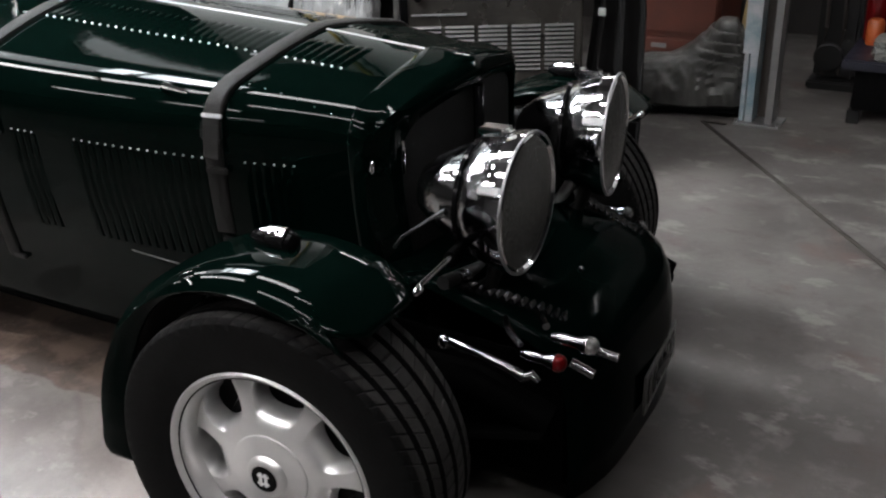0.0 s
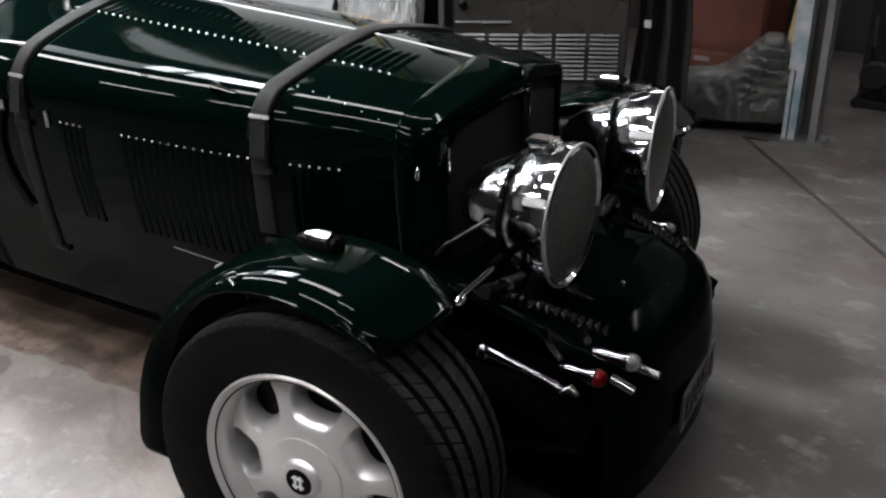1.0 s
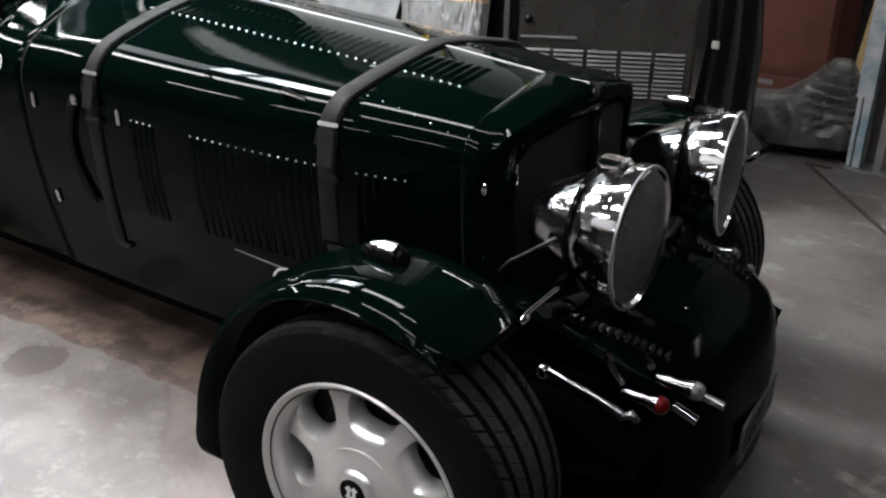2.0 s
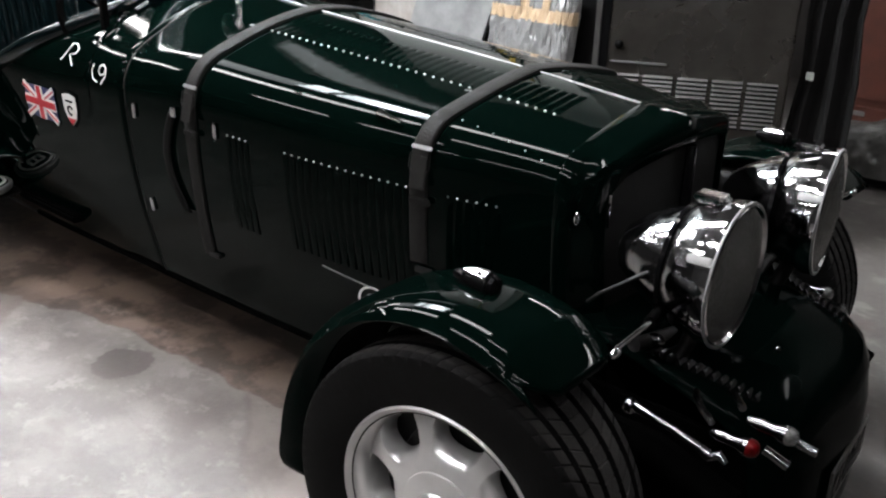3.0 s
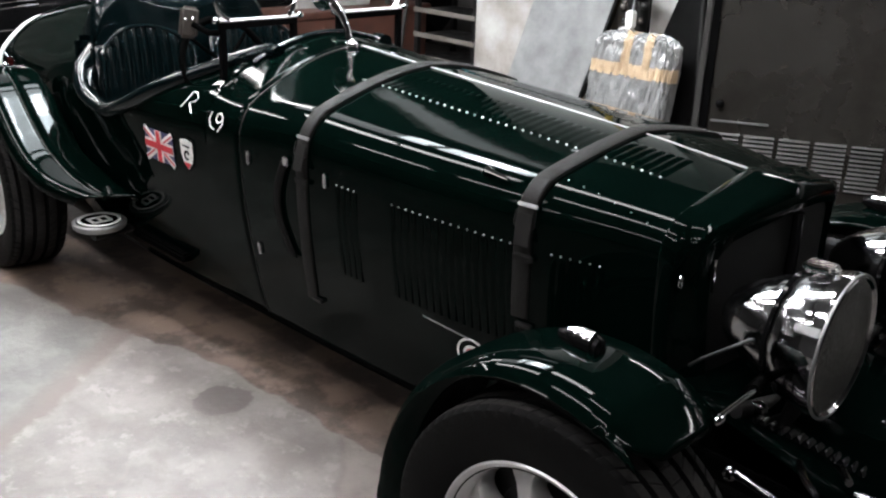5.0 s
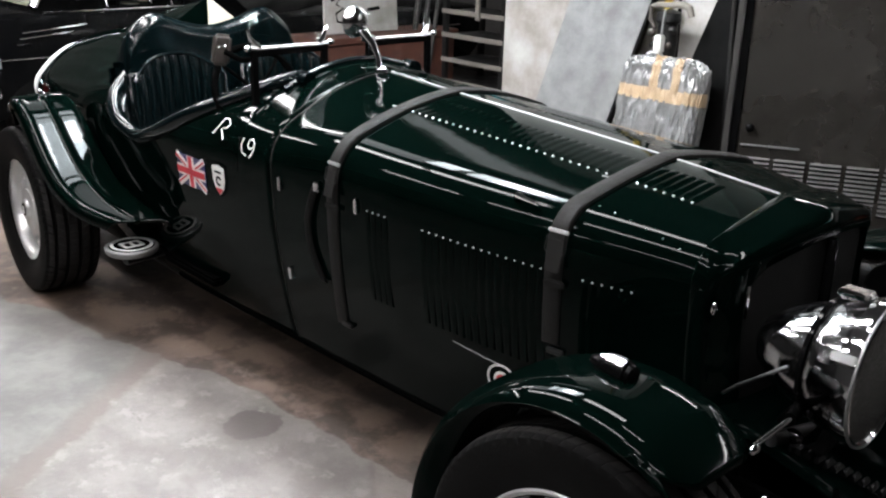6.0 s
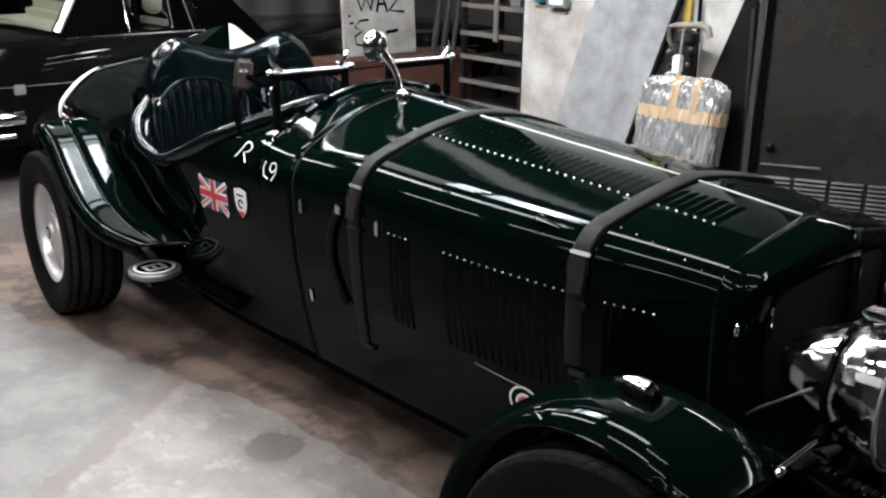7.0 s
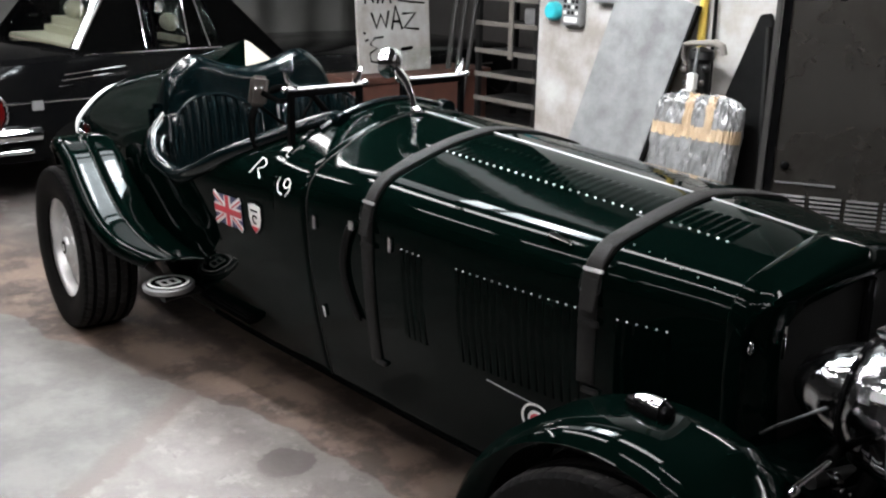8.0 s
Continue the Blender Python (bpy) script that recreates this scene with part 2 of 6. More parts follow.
def section(x, n_top=14, n_cor=8, n_side=10, zcut=None, out=0.0, square=0.0):
    """Right half of the body at x, from the bottom up to the middle."""
    w, zt, zb, dr, r = (lerp(t, x) for t in (HALF, TOP, LOW, DROP, ROUND))
    w, zt, r, dr = w + out, zt + out, min(r, w * 0.7) * (1 - 0.38 * square), dr * (1 - 0.4 * square)
    pts = []
    zc = zt - dr - r
    for k in range(n_side):
        u = k / (n_side - 1)
        pts.append((w - 0.092 * (1 - u) ** 1.75, zb + (zc - zb) * u))
    a1 = math.atan2(lerp(CURVE, x) * dr, (w - r))
    for k in range(1, n_cor + 1):
        a = (math.pi / 2 - a1) * k / n_cor
        pts.append((w - r + r * math.cos(a), zc + r * math.sin(a)))
    y0, z0 = pts[-1]
    for k in range(1, n_top + 1):
        u = 1 - k / n_top
        pts.append((y0 * u, zt - (zt - z0) * u ** lerp(CURVE, x)))
    if zcut is not None:
        keep = [p for p in pts if p[1] <= zcut]
        nxt = next((p for p in pts if p[1] > zcut), None)
        if nxt:
            p = keep[-1]
            t = (zcut - p[1]) / (nxt[1] - p[1])
            keep.append((p[0] + (nxt[0] - p[0]) * t, zcut))
        pts = keep
    return [Vector((x, -y, z)) for y, z in pts]


def resample(pts, n):
    d = [0]
    for a, b in zip(pts, pts[1:]):
        d.append(d[-1] + (b - a).length)
    out, j = [], 0
    for k in range(n):
        s = d[-1] * k / (n - 1)
        while j < len(d) - 2 and d[j + 1] < s:
            j += 1
        t = (s - d[j]) / max(1e-9, d[j + 1] - d[j])
        out.append(pts[j].lerp(pts[j + 1], min(1, t)))
    return out


def flip(p):
    return Vector((p.x, -p.y, p.z))


def both(rows):
    """Closed arch from right-half rows."""
    return [r + [flip(p) for p in reversed(r[:-1])] for r in rows]


def steps(a, b, n):
    return [a + (b - a) * k / n for k in range(n + 1)]


CUT = [(-2.72, 1.02), (-2.66, 0.88), (-2.55, 0.80), (-2.40, 0.775), (-2.25, 0.815), (-2.05, 0.91), (-1.85, 1.00), (-1.72, 1.06)]


def cut_at(x):
    return lerp(CUT, x) if -2.72 < x < -1.71 else None


def build_body():
    bm = grid(both([section(x) for x in steps(-1.52, -0.087, 40)]))
    part("bonnet", bm, GREEN, CAR)
    rows = []
    for x in steps(-4.2, -2.725, 30) + steps(-2.719, -1.712, 44) + steps(-1.705, -1.528, 6):
        rows.append(resample(section(x, zcut=cut_at(x)), 40))
    bm = grid(rows)
    grid([[flip(p) for p in r] for r in rows], bm=bm)
    bmesh.ops.remove_doubles(bm, verts=bm.verts, dist=0.0005)
    bmesh.ops.recalc_face_normals(bm, faces=bm.faces)
    ob = part("body_shell", bm, GREEN, CAR)
    md = ob.modifiers.new("thick", "SOLIDIFY")
    md.thickness, md.offset = 0.012, -1
    # radiator cowl: its front runs to a point in plan and is rounded at the corners
    def sweep(y):
        return 0.15 * abs(y) + (0.05 * ((abs(y) - 0.24) / 0.09) ** 2 if abs(y) > 0.24 else 0.0)

    rows = []
    for x, o, f in ((-0.084, -0.004, 0.0), (-0.082, 0.007, 0.0), (-0.078, 0.0095, 0.0), (-0.060, 0.010, 0.0), (-0.045, 0.010, 0.04), (-0.030, 0.0095, 0.12), (-0.015, 0.009, 0.24), (0.0, 0.008, 0.38), (0.022, 0.005, 0.57), (0.036, -0.001, 0.72), (0.047, -0.012, 0.84), (0.055, -0.026, 0.93), (0.059, -0.040, 1.0), (0.054, -0.054, 1.0), (0.038, -0.061, 1.0), (0.005, -0.062, 1.0)):
        row = []
        for p in section(x, out=o, square=max(0.0, (f - 0.5) / 0.5)):
            row.append(Vector((p.x - f * sweep(p.y), p.y, p.z)))
        rows.append(row)
    part("radiator_cowl", grid(both(rows)), GREEN, CAR)
    arch = [p for p in section(0.03, out=-0.058, square=1.0) if p.z > 0.80]
    cols = []
    for y in steps(-0.266, 0.266, 30):
        top = next((q.lerp(r, (abs(y) + q.y) / (q.y - r.y)).z for q, r in zip(arch, arch[1:]) if -r.y <= abs(y) <= -q.y and q.y != r.y), arch[0].z)
        cols.append([Vector((0.037 - sweep(y), y, z)) for z in steps(0.30, top, 8)])
    part("grille", grid(cols), MESH, CAR, "fine dark wire mesh radiator grille")
    part("centre_bar", tube([(0.045, 0, 0.30), (0.049, 0, 0.70), (0.049, 0, 0.935)], 0.013, 10), BLACK, CAR)
    # floor pan
    part("floor_pan", box(-3.6, 0.0, -0.36, 0.36, 0.25, 0.28, 0), DARK, CAR)


def wheel_meshes():
    W, R, L = 0.115, 0.352, 0.226
    prof = [(L - 0.012, -W * 0.80), (L + 0.004, -W * 0.84), (L + 0.02, -W * 0.90), (L + 0.06, -W * 0.98), (R - 0.03, -W * 0.97), (R - 0.012, -W * 0.95), (R - 0.003, -W * 0.86)]
    gro = [-0.62, -0.22, 0.22, 0.62]
    for g in gro:
        y = g * W
        prof += [(R, y - 0.008), (R - 0.013, y - 0.006), (R - 0.013, y + 0.006), (R, y + 0.008)]
    prof += [(r, -y) for r, y in reversed(prof[:7])]
    rows = []
    for i, (r, y) in enumerate(prof):
        row = []
        for k in range(68):
            for u in (0.0, 0.09, 0.91):
                rr = r
                # thin slanted cuts across the ribs
                if u == 0.0 and r > R - 0.013:
                    rr -= 0.003
                a = 2 * math.pi * (k + u + 2.2 * abs(y) / W) / 68
                row.append(Vector((rr * math.cos(a), y, rr * math.sin(a))))
        rows.append(row)
    tyre = grid(rows, close_v=True)
    bmesh.ops.recalc_face_normals(tyre, faces=tyre.faces)
    # barrel and lip of the rim
    lip = spin([(0.205, 0.08), (0.205, -0.060), (0.212, -0.085), (0.218, -0.094), (0.2285, -0.102), (0.2325, -0.099), (0.2325, -0.088), (0.222, -0.082), (0.214, -0.06), (0.212, 0.08)], 72)
    # disc with seven openings, each bridged to its own sector
    disc = bmesh.new()
    N, H = 7, 40
    r0, r1 = 0.062, 0.206

    def height(r):
        return lerp([(0.05, -0.088), (0.085, -0.086), (0.12, -0.079), (0.17, -0.067), (0.19, -0.060), (0.207, -0.046)], r)

    for s in range(N):
        c = 2 * math.pi * s / N + math.radians(31)
        rings = [[] for _ in range(7)]
        for k in range(H):
            t = 2 * math.pi * k / H
            # opening: a rounded wedge round radius 0.16
            ct, st = math.cos(t), math.sin(t)
            e = 2.6
            f = 1 / (abs(ct) ** e + abs(st) ** e) ** (1 / e)
            hr = 0.1660 + (0.0400 if ct > 0 else 0.0385) * ct * f
            ha = 0.0540 * st * f / hr * (0.74 + 0.46 * (hr - 0.124) / 0.081)
            # the sector's edge in the same direction
            dr, da = ct * 0.072, st * (math.pi / N)
            m = max(abs(dr) / 0.072, abs(da) / (math.pi / N))
            er, ea = dr / m, da / m
            er = (0.134 + er / 0.072 * 0.072)
            er = min(r1, max(r0, er))
            for j, u in enumerate((0, 0.3, 0.58, 0.80, 0.86, 1.0, 1.0)):
                r, a = er + (hr - er) * u, ea + (ha - ea) * u
                y = height(r) + (0.0, 0.0, 0.0, 0.0005, 0.004, 0.016, 0.05)[j]
                rings[j].append(Vector((r * math.cos(a + c), y, r * math.sin(a + c))))
        grid(rings, close_v=True, bm=disc)
    bmesh.ops.remove_doubles(disc, verts=disc.verts, dist=0.0008)
    bmesh.ops.recalc_face_normals(disc, faces=disc.faces)
    hub = spin([(0.088, -0.080), (0.086, -0.0895), (0.080, -0.0915), (0.058, -0.0925), (0.052, -0.0945), (0.046, -0.096), (0.042, -0.104), (0.036, -0.108), (0.0, -0.108)], 40)
    badge = spin([(0.030, -0.1085), (0.028, -0.1105), (0.0, -0.1105)], 32)
    back = spin([(0.0, -0.012), (0.150, -0.012), (0.155, 0.0), (0.200, 0.002), (0.200, 0.03), (0.0, 0.03)], 48)
    return tyre, lip, disc, hub, badge, back


def build_wheels():
    made = None
    for x, y, turn in ((0, -0.722, 5.5), (-0.078, 0.642, 184.0), (-3.105, -0.604, -4), (-3.122, 0.618, 180)):
        if made is None:
            tyre, lip, disc, hub, badge, back = wheel_meshes()
            w = new("wheel")
            w.parent = CAR
            ob = part("tyre", tyre, RUBBER, w, "black road tyre with four grooves")
            ob.data.materials.append(TREAD)
            for f in ob.data.polygons:
                if min((ob.data.vertices[i].co.x ** 2 + ob.data.vertices[i].co.z ** 2) ** 0.5 for i in f.vertices) > 0.352 - 0.006:
                    f.material_index = 1
            part("rim", lip, WHEEL, w, "silver alloy rim")
            part("wheel_disc", disc, WHEEL, w, "silver seven-hole alloy disc")
            part("hub_cap", hub, WHEEL, w)
            part("hub_badge", badge, BLACK, w)
            bars = bmesh.new()
            for s in (-1, 1):
                box(-0.003 + 0.006 * s, 0.003 + 0.006 * s, -0.1125, -0.1105, -0.015, 0.015, 0, bm=bars)
                box(-0.013, 0.013, -0.1123, -0.1105, 0.009 * s - 0.002, 0.009 * s + 0.002, 0, bm=bars)
            part("badge_mark", bars, WHITE, w)
            part("brake_disc", back, DARK, w)
            made = w
        else:
            w = copy_thing(made, Matrix())
        if x < -3:  # deeper dish at the rear
            for ob in w.children:
                if not ob.name.startswith("tyre"):
                    ob.location.y += 0.020
        w.matrix_basis = pose(x, y, 0.352, 0, 0, turn)


def wing(y_in, y_out, cx, a0, a1, r_edge, crown, flare=0.0, skirt=0.095, tail=0.022, n=60, m=26):
    """A cycle wing: an arc round the wheel, crowned across, with rolled edges."""
    rows = []
    for i in range(n + 1):
        u = i / n
        a = math.radians(a0 + (a1 - a0) * u)
        tip = min(1.0, u * 9, (1 - u) * 30 + 0.3)
        fl = flare * math.sin(math.pi * max(0.0, (u - 0.90) / 0.10) ** 1.3) if u < 1 else 0.0
        row = []
        broad = 1 + tail * max(0.0, min(1.0, (u - 0.45) / 0.45)) ** 1.2
        for j in range(m + 1):
            v = j / m * 2 - 1
            r = r_edge + crown * (1 - abs(v) ** (4.8 if v > 0 else 3.4)) * (0.35 + 0.65 * tip) + fl
            y = (y_in + y_out * broad) / 2 + (y_out * broad - y_in) / 2 * v * (0.82 + 0.18 * tip ** 0.5)
            b = a + max(0.0, 1 - u * 7) * (0.46 if v > 0 else 0.20) * max(0.0, abs(v) - 0.6) ** 1.5
            row.append(Vector((cx + r * math.cos(b), y, 0.352 + r * math.sin(b))))
        # outer skirt, deepening towards the tail
        r = r_edge + fl - 0.004 - skirt * max(0.0, min(1.0, (u - 0.42) / 0.40)) ** 1.3
        row.append(Vector((cx + r * math.cos(a), y_out * 0.997 * broad, 0.352 + r * math.sin(a))))
        rows.append(row)
    return grid(rows)


def build_wings():
    for s in (-1, 1):
        ob = part("front_wing", wing(0.560 * s, 0.830 * s if s < 0 else 0.80, 0, 55.5, 191, 0.403, 0.029, 0.010), GREEN, CAR)
        md = ob.modifiers.new("thick", "SOLIDIFY")
        md.thickness = 0.008
        for y in (0.562 * s, 0.828 * s if s < 0 else 0.798):
            bead = [Vector((0.403 * math.cos(radians(a)), y, 0.352 + 0.403 * math.sin(radians(a)))) for a in steps(60, 110, 24)]
            part("wing_bead", tube(bead, 0.005, 8), GREEN, CAR)
    # rear wings sweep down into the running board
    prof = [(-3.36, 0.58), (-3.31, 0.68), (-3.22, 0.775), (-3.10, 0.835), (-2.98, 0.848), (-2.88, 0.80), (-2.78, 0.70), (-2.66, 0.59), (-2.56, 0.525), (-2.47, 0.485), (-2.40, 0.465)]
    for s in (-1, 1):
        rows = []
        for i in range(49):
            t = i / 48 * (len(prof) - 1)
            k = min(int(t), len(prof) - 2)
            p = [prof[max(0, k - 1)], prof[k], prof[k + 1], prof[min(len(prof) - 1, k + 2)]]
            f = t - k
            q = []
            for c in (0, 1):
                a, b, d, e = (v[c] for v in p)
                q.append(b + 0.5 * f * (d - a + f * (2 * a - 5 * b + 4 * d - e + f * (3 * (b - d) + e - a))))
            row = []
            for j in range(33):
                v = j / 16 - 1
                drop = 0.040 * abs(v) ** 10 - 0.007 * max(0.0, 1 - abs(v) * 10) - 0.004 * max(0.0, 1 - abs(abs(v) - 0.86) * 14)
                nx, nz = (-0.5 if q[0] < -3.2 else (0.0 if q[0] < -2.95 else 0.5)), 0.9
                yo = lerp([(-3.36, 0.60), (-3.18, 0.68), (-3.0, 0.735), (-2.75, 0.742), (-2.56, 0.715), (-2.38, 0.625)], q[0])
                yi = lerp([(-3.0, 0.50), (-2.75, 0.475), (-2.45, 0.455), (-2.2, 0.44)], q[0])
                y = (yi + yo) / 2 + (yo - yi) / 2 * v
                end, inner = max(0.0, (i / 48 - 0.72) / 0.28), (1 - v) / 2
                row.append(Vector((q[0] - drop * nx + 0.17 * inner * end, y * s, q[1] - drop * nz + 0.02 * inner * end)))
            rows.append(row)
        ob = part("rear_wing", grid(rows), GREEN, CAR)
        md = ob.modifiers.new("thick", "SOLIDIFY")
        md.thickness = 0.008


def build_headlamps():
    for s in (-1, 1):
        h = new("headlamp")
        h.parent = CAR
        h.location = (0.298, -0.262 if s < 0 else 0.235, 0.776)
        h.rotation_euler = (0, 0, radians(3 if s < 0 else 9))
        part("lamp_bowl", spin([(0.0, -0.245), (0.03, -0.243), (0.055, -0.228), (0.084, -0.19), (0.106, -0.145), (0.119, -0.108)], 48, "x"), LAMPCHROME, h)
        part("bowl_seam", spin([(0.117, -0.112), (0.126, -0.110), (0.126, -0.101), (0.117, -0.099)], 48, "x"), BLACK, h)
        part("lamp_drum", spin([(0.119, -0.102), (0.127, -0.096), (0.138, -0.07), (0.145, -0.035), (0.146, -0.012)], 48, "x"), LAMPCHROME, h)
        part("lamp_rim", spin([(0.140, -0.03), (0.150, -0.028), (0.1535, -0.012), (0.152, 0.004), (0.144, 0.010), (0.139, 0.004)], 56, "x"), CHROME, h)
        part("rim_bead", spin([(0.1505, 0.002), (0.1530, 0.004), (0.1525, 0.008), (0.1490, 0.009), (0.1480, 0.006)], 56, "x", closed=True), STEEL, h)
        part("lens", spin([(0.142, 0.003), (0.12, 0.010), (0.08, 0.017), (0.04, 0.021), (0.0, 0.022)], 48, "x"), LENS, h, "fluted clear glass lamp lens")
        part("reflector", spin([(0.138, -0.004), (0.12, -0.05), (0.08, -0.10), (0.03, -0.125), (0.0, -0.127)], 40, "x"), ALLOY, h)
        part("top_vent", box(-0.098, -0.030, -0.022, 0.022, 0.138, 0.160, 0.007, 3), CHROME, h)
        part("vent_lip", box(-0.094, -0.036, -0.030, -0.018, 0.149, 0.163, 0.004, 2), CHROME, h)
        clip = part("rim_clip", box(-0.046, 0.004, -0.1585, -0.146, -0.009, 0.009, 0.003), STEEL, h)
        clip.matrix_basis = pose(0, 0, 0, -28, 0, 0)
        clip = part("clip_tail", box(-0.070, -0.040, -0.150, -0.138, -0.020, 0.013, 0.004), DARKCHROME, h)
        clip.matrix_basis = pose(0, 0, 0, -28, 0, 0)
        part("lamp_post", tube([(-0.06, 0, -0.14), (-0.08, 0, -0.2), (-0.14, 0, -0.26)], [0.02, 0.016, 0.022], 12), DARK, h)


def build_apron():
    rows = []
    for x, z, hw in ((0.03, 0.60, 0.33), (0.15, 0.585, 0.34), (0.30, 0.55, 0.345), (0.40, 0.52, 0.345), (0.45, 0.485, 0.34), (0.475, 0.44, 0.335), (0.49, 0.36, 0.33), (0.495, 0.22, 0.325), (0.49, 0.11, 0.32)):
        rows.append([Vector((x - 0.06 * (v / 6 - 1) ** 4, hw * (v / 6 - 1), z - 0.02 * (v / 6 - 1) ** 4)) for v in range(13)])
    ob = part("nose_apron", grid(rows), NOSE, CAR)
    md = ob.modifiers.new("thick", "SOLIDIFY")
    md.thickness = 0.006
    plate = new("number_plate")
    plate.parent = CAR
    plate.matrix_basis = pose(0.499, 0.10, 0.235, 0, 0, 5)
    plate["label"] = "worn grey number plate with dark bars"
    part("plate_sheet", box(-0.003, 0.003, -0.15, 0.16, -0.055, 0.055, 0.002), SHEETD, plate)
    for k in range(6):
        part("plate_bar", box(0.0035, 0.005, -0.125 + 0.046 * k, -0.097 + 0.046 * k, -0.034, 0.034, 0), BLACK, plate, smooth=False)
    # added black side sheets and tray that make the shade below the nose
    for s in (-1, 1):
        part("chassis_side", box(-0.35, 0.420, 0.310 * s - 0.008, 0.310 * s + 0.008, 0.13, 0.45, 0.003), FLATBLACK, CAR)
    part("undertray", box(-0.60, 0.45, -0.30, 0.30, 0.115, 0.128, 0.003), FLATBLACK, CAR)
    part("plate_bracket", box(0.47, 0.508, 0.05, 0.15, 0.22, 0.25, 0.003), DARK, CAR)
    # chassis members under the nose, coloured near-black to hold its shade
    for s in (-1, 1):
        part("dumb_iron", tube([(-0.5, 0.40 * s, 0.36), (0.0, 0.40 * s, 0.40), (0.25, 0.40 * s, 0.40), (0.42, 0.39 * s, 0.34)], 0.035, 10, flat=1.3), FLATBLACK, CAR)
        part("leaf_spring", tube([(-0.45, 0.41 * s, 0.30), (-0.2, 0.41 * s, 0.25), (0.0, 0.41 * s, 0.24), (0.2, 0.41 * s, 0.26), (0.42, 0.41 * s, 0.33)], 0.026, 8, flat=0.6), FLATBLACK, CAR)
    part("front_axle", tube([(0, -0.62, 0.33), (0, -0.45, 0.28), (0, 0.45, 0.28), (0, 0.62, 0.33)], 0.032, 10), FLATBLACK, CAR)
    part("rear_axle", tube([(-3.122, -0.56, 0.352), (-3.122, 0.56, 0.352)], 0.045, 12), DARK, CAR)
    # added dark block, no real part, that keeps the engine bay unlit
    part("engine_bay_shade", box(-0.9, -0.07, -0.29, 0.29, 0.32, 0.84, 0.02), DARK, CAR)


def bump_louvre(length, width, high):
    """A pressed louvre: long axis y, open edge towards -x."""
    rows = []
    for i in range(11):
        u = i / 10 * 2 - 1
        e = max(0.0, 1 - abs(u) ** 5)
        rows.append([Vector((x * width, u * length / 2, h * high * e)) for x, h in ((0.5, 0.0), (0.25, 0.35), (0.0, 0.75), (-0.25, 1.0), (-0.42, 0.95), (-0.46, 0.0))])
    bm = grid(rows)
    bmesh.ops.recalc_face_normals(bm, faces=bm.faces)
    return bm


def on_top(x, y):
    """Place and upward normal of the bonnet at a distance y from the middle."""
    def at(xx, yy):
        s = section(xx)
        for a, b in zip(s, s[1:]):
            if -b.y <= yy <= -a.y and a.z > 0.9:
                t = (yy + a.y) / (a.y - b.y) if a.y != b.y else 0
                return a.lerp(b, t)
        return s[-1]
    p, px, py = at(x, y), at(x + 0.02, y), at(x, y + 0.01)
    n = (px - p).cross(py - p)
    n = n if n.z > 0 else -n
    return p, n.normalized(), (px - p).normalized()


def on_side(x, z):
    def at(xx, zz):
        s = section(xx)
        for a, b in zip(s, s[1:]):
            if a.z <= zz <= b.z:
                return a.lerp(b, (zz - a.z) / (b.z - a.z))
        return s[0]
    p, px, pz = at(x, z), at(x + 0.02, z), at(x, z + 0.01)
    n = (px - p).cross(pz - p)
    n = n if n.y < 0 else -n
    return p, n.normalized(), (px - p).normalized()


def facing(p, n, t):
    """A pose at p whose z is the normal and whose x runs along t."""
    y = n.cross(t).normalized()
    x = y.cross(n)
    m = Matrix((x, y, n)).transposed().to_4x4()
    m.translation = p
    return m


def mirror_y(m):
    return Matrix.Diagonal((1, -1, 1, 1)) @ m @ Matrix.Diagonal((1, -1, 1, 1))


def share(name, first, m, parent):
    ob = new(name, first.data)
    ob.parent = parent
    ob.matrix_basis = m
    return ob


def build_louvres():
    def run_in(x):
        return lerp([(-1.2, 0.208), (-0.45, 0.194), (-0.15, 0.176)], x)

    tops = [-1.165 + 0.0285 * k for k in range(26)] + [-0.362 + 0.025 * k for k in range(7)]
    a = part("top_louvre", bump_louvre(0.115, 0.019, 0.0011), GREEN, CAR)
    deep = part("top_louvre", bump_louvre(0.115, 0.020, 0.0034), GREEN, CAR)
    deep.matrix_basis = facing(*on_top(tops[26], run_in(tops[26]) - 0.063))
    for k, x in enumerate(tops):
        p, n, t = on_top(x, run_in(x) - 0.063)
        for m in (facing(p, n, t), mirror_y(facing(p, n, t))):
            if k == 26 and m.translation.y < 0:
                continue
            if k == 0 and m.translation.y < 0:
                a.matrix_basis = m
            else:
                share("top_louvre", a if k < 26 else deep, m, CAR)
    b = part("side_louvre", bump_louvre(0.27, 0.019, 0.003), GREEN, CAR)
    xs = [-0.835 + 0.0258 * k for k in range(17)] + [-1.058 + 0.0245 * k for k in range(4)] + [-0.335 + 0.0235 * k for k in range(6)]
    for k, x in enumerate(xs):
        p, n, t = on_side(x, 0.672)
        for m in (facing(p, n, t), mirror_y(facing(p, n, t))):
            if k == 0 and m.translation.y < 0:
                b.matrix_basis = m
            else:
                share("side_louvre", b, m, CAR)
    # bright rivet heads at the louvres' outer ends
    c = part("rivet", ball((0, 0, 0), 0.0055, 0.0055, 0.005, 10), ALLOY, CAR)
    first = True
    spots = [on_top(x, run_in(x)) for x in tops]
    spots += [on_side(x, 0.813) for x in xs]
    spots += [on_top(-0.36 + 0.045 * k, 0.33) for k in range(6)]
    for k, (p, n, t) in enumerate(spots):
        m = facing(p + n * 0.001, n, t) @ Matrix.Scale(0.58 if k < 33 else 0.46 if n.z < 0.5 else 0.36, 4)
        if first:
            c.matrix_basis, first = m, False
        else:
            share("rivet", c, m, CAR)


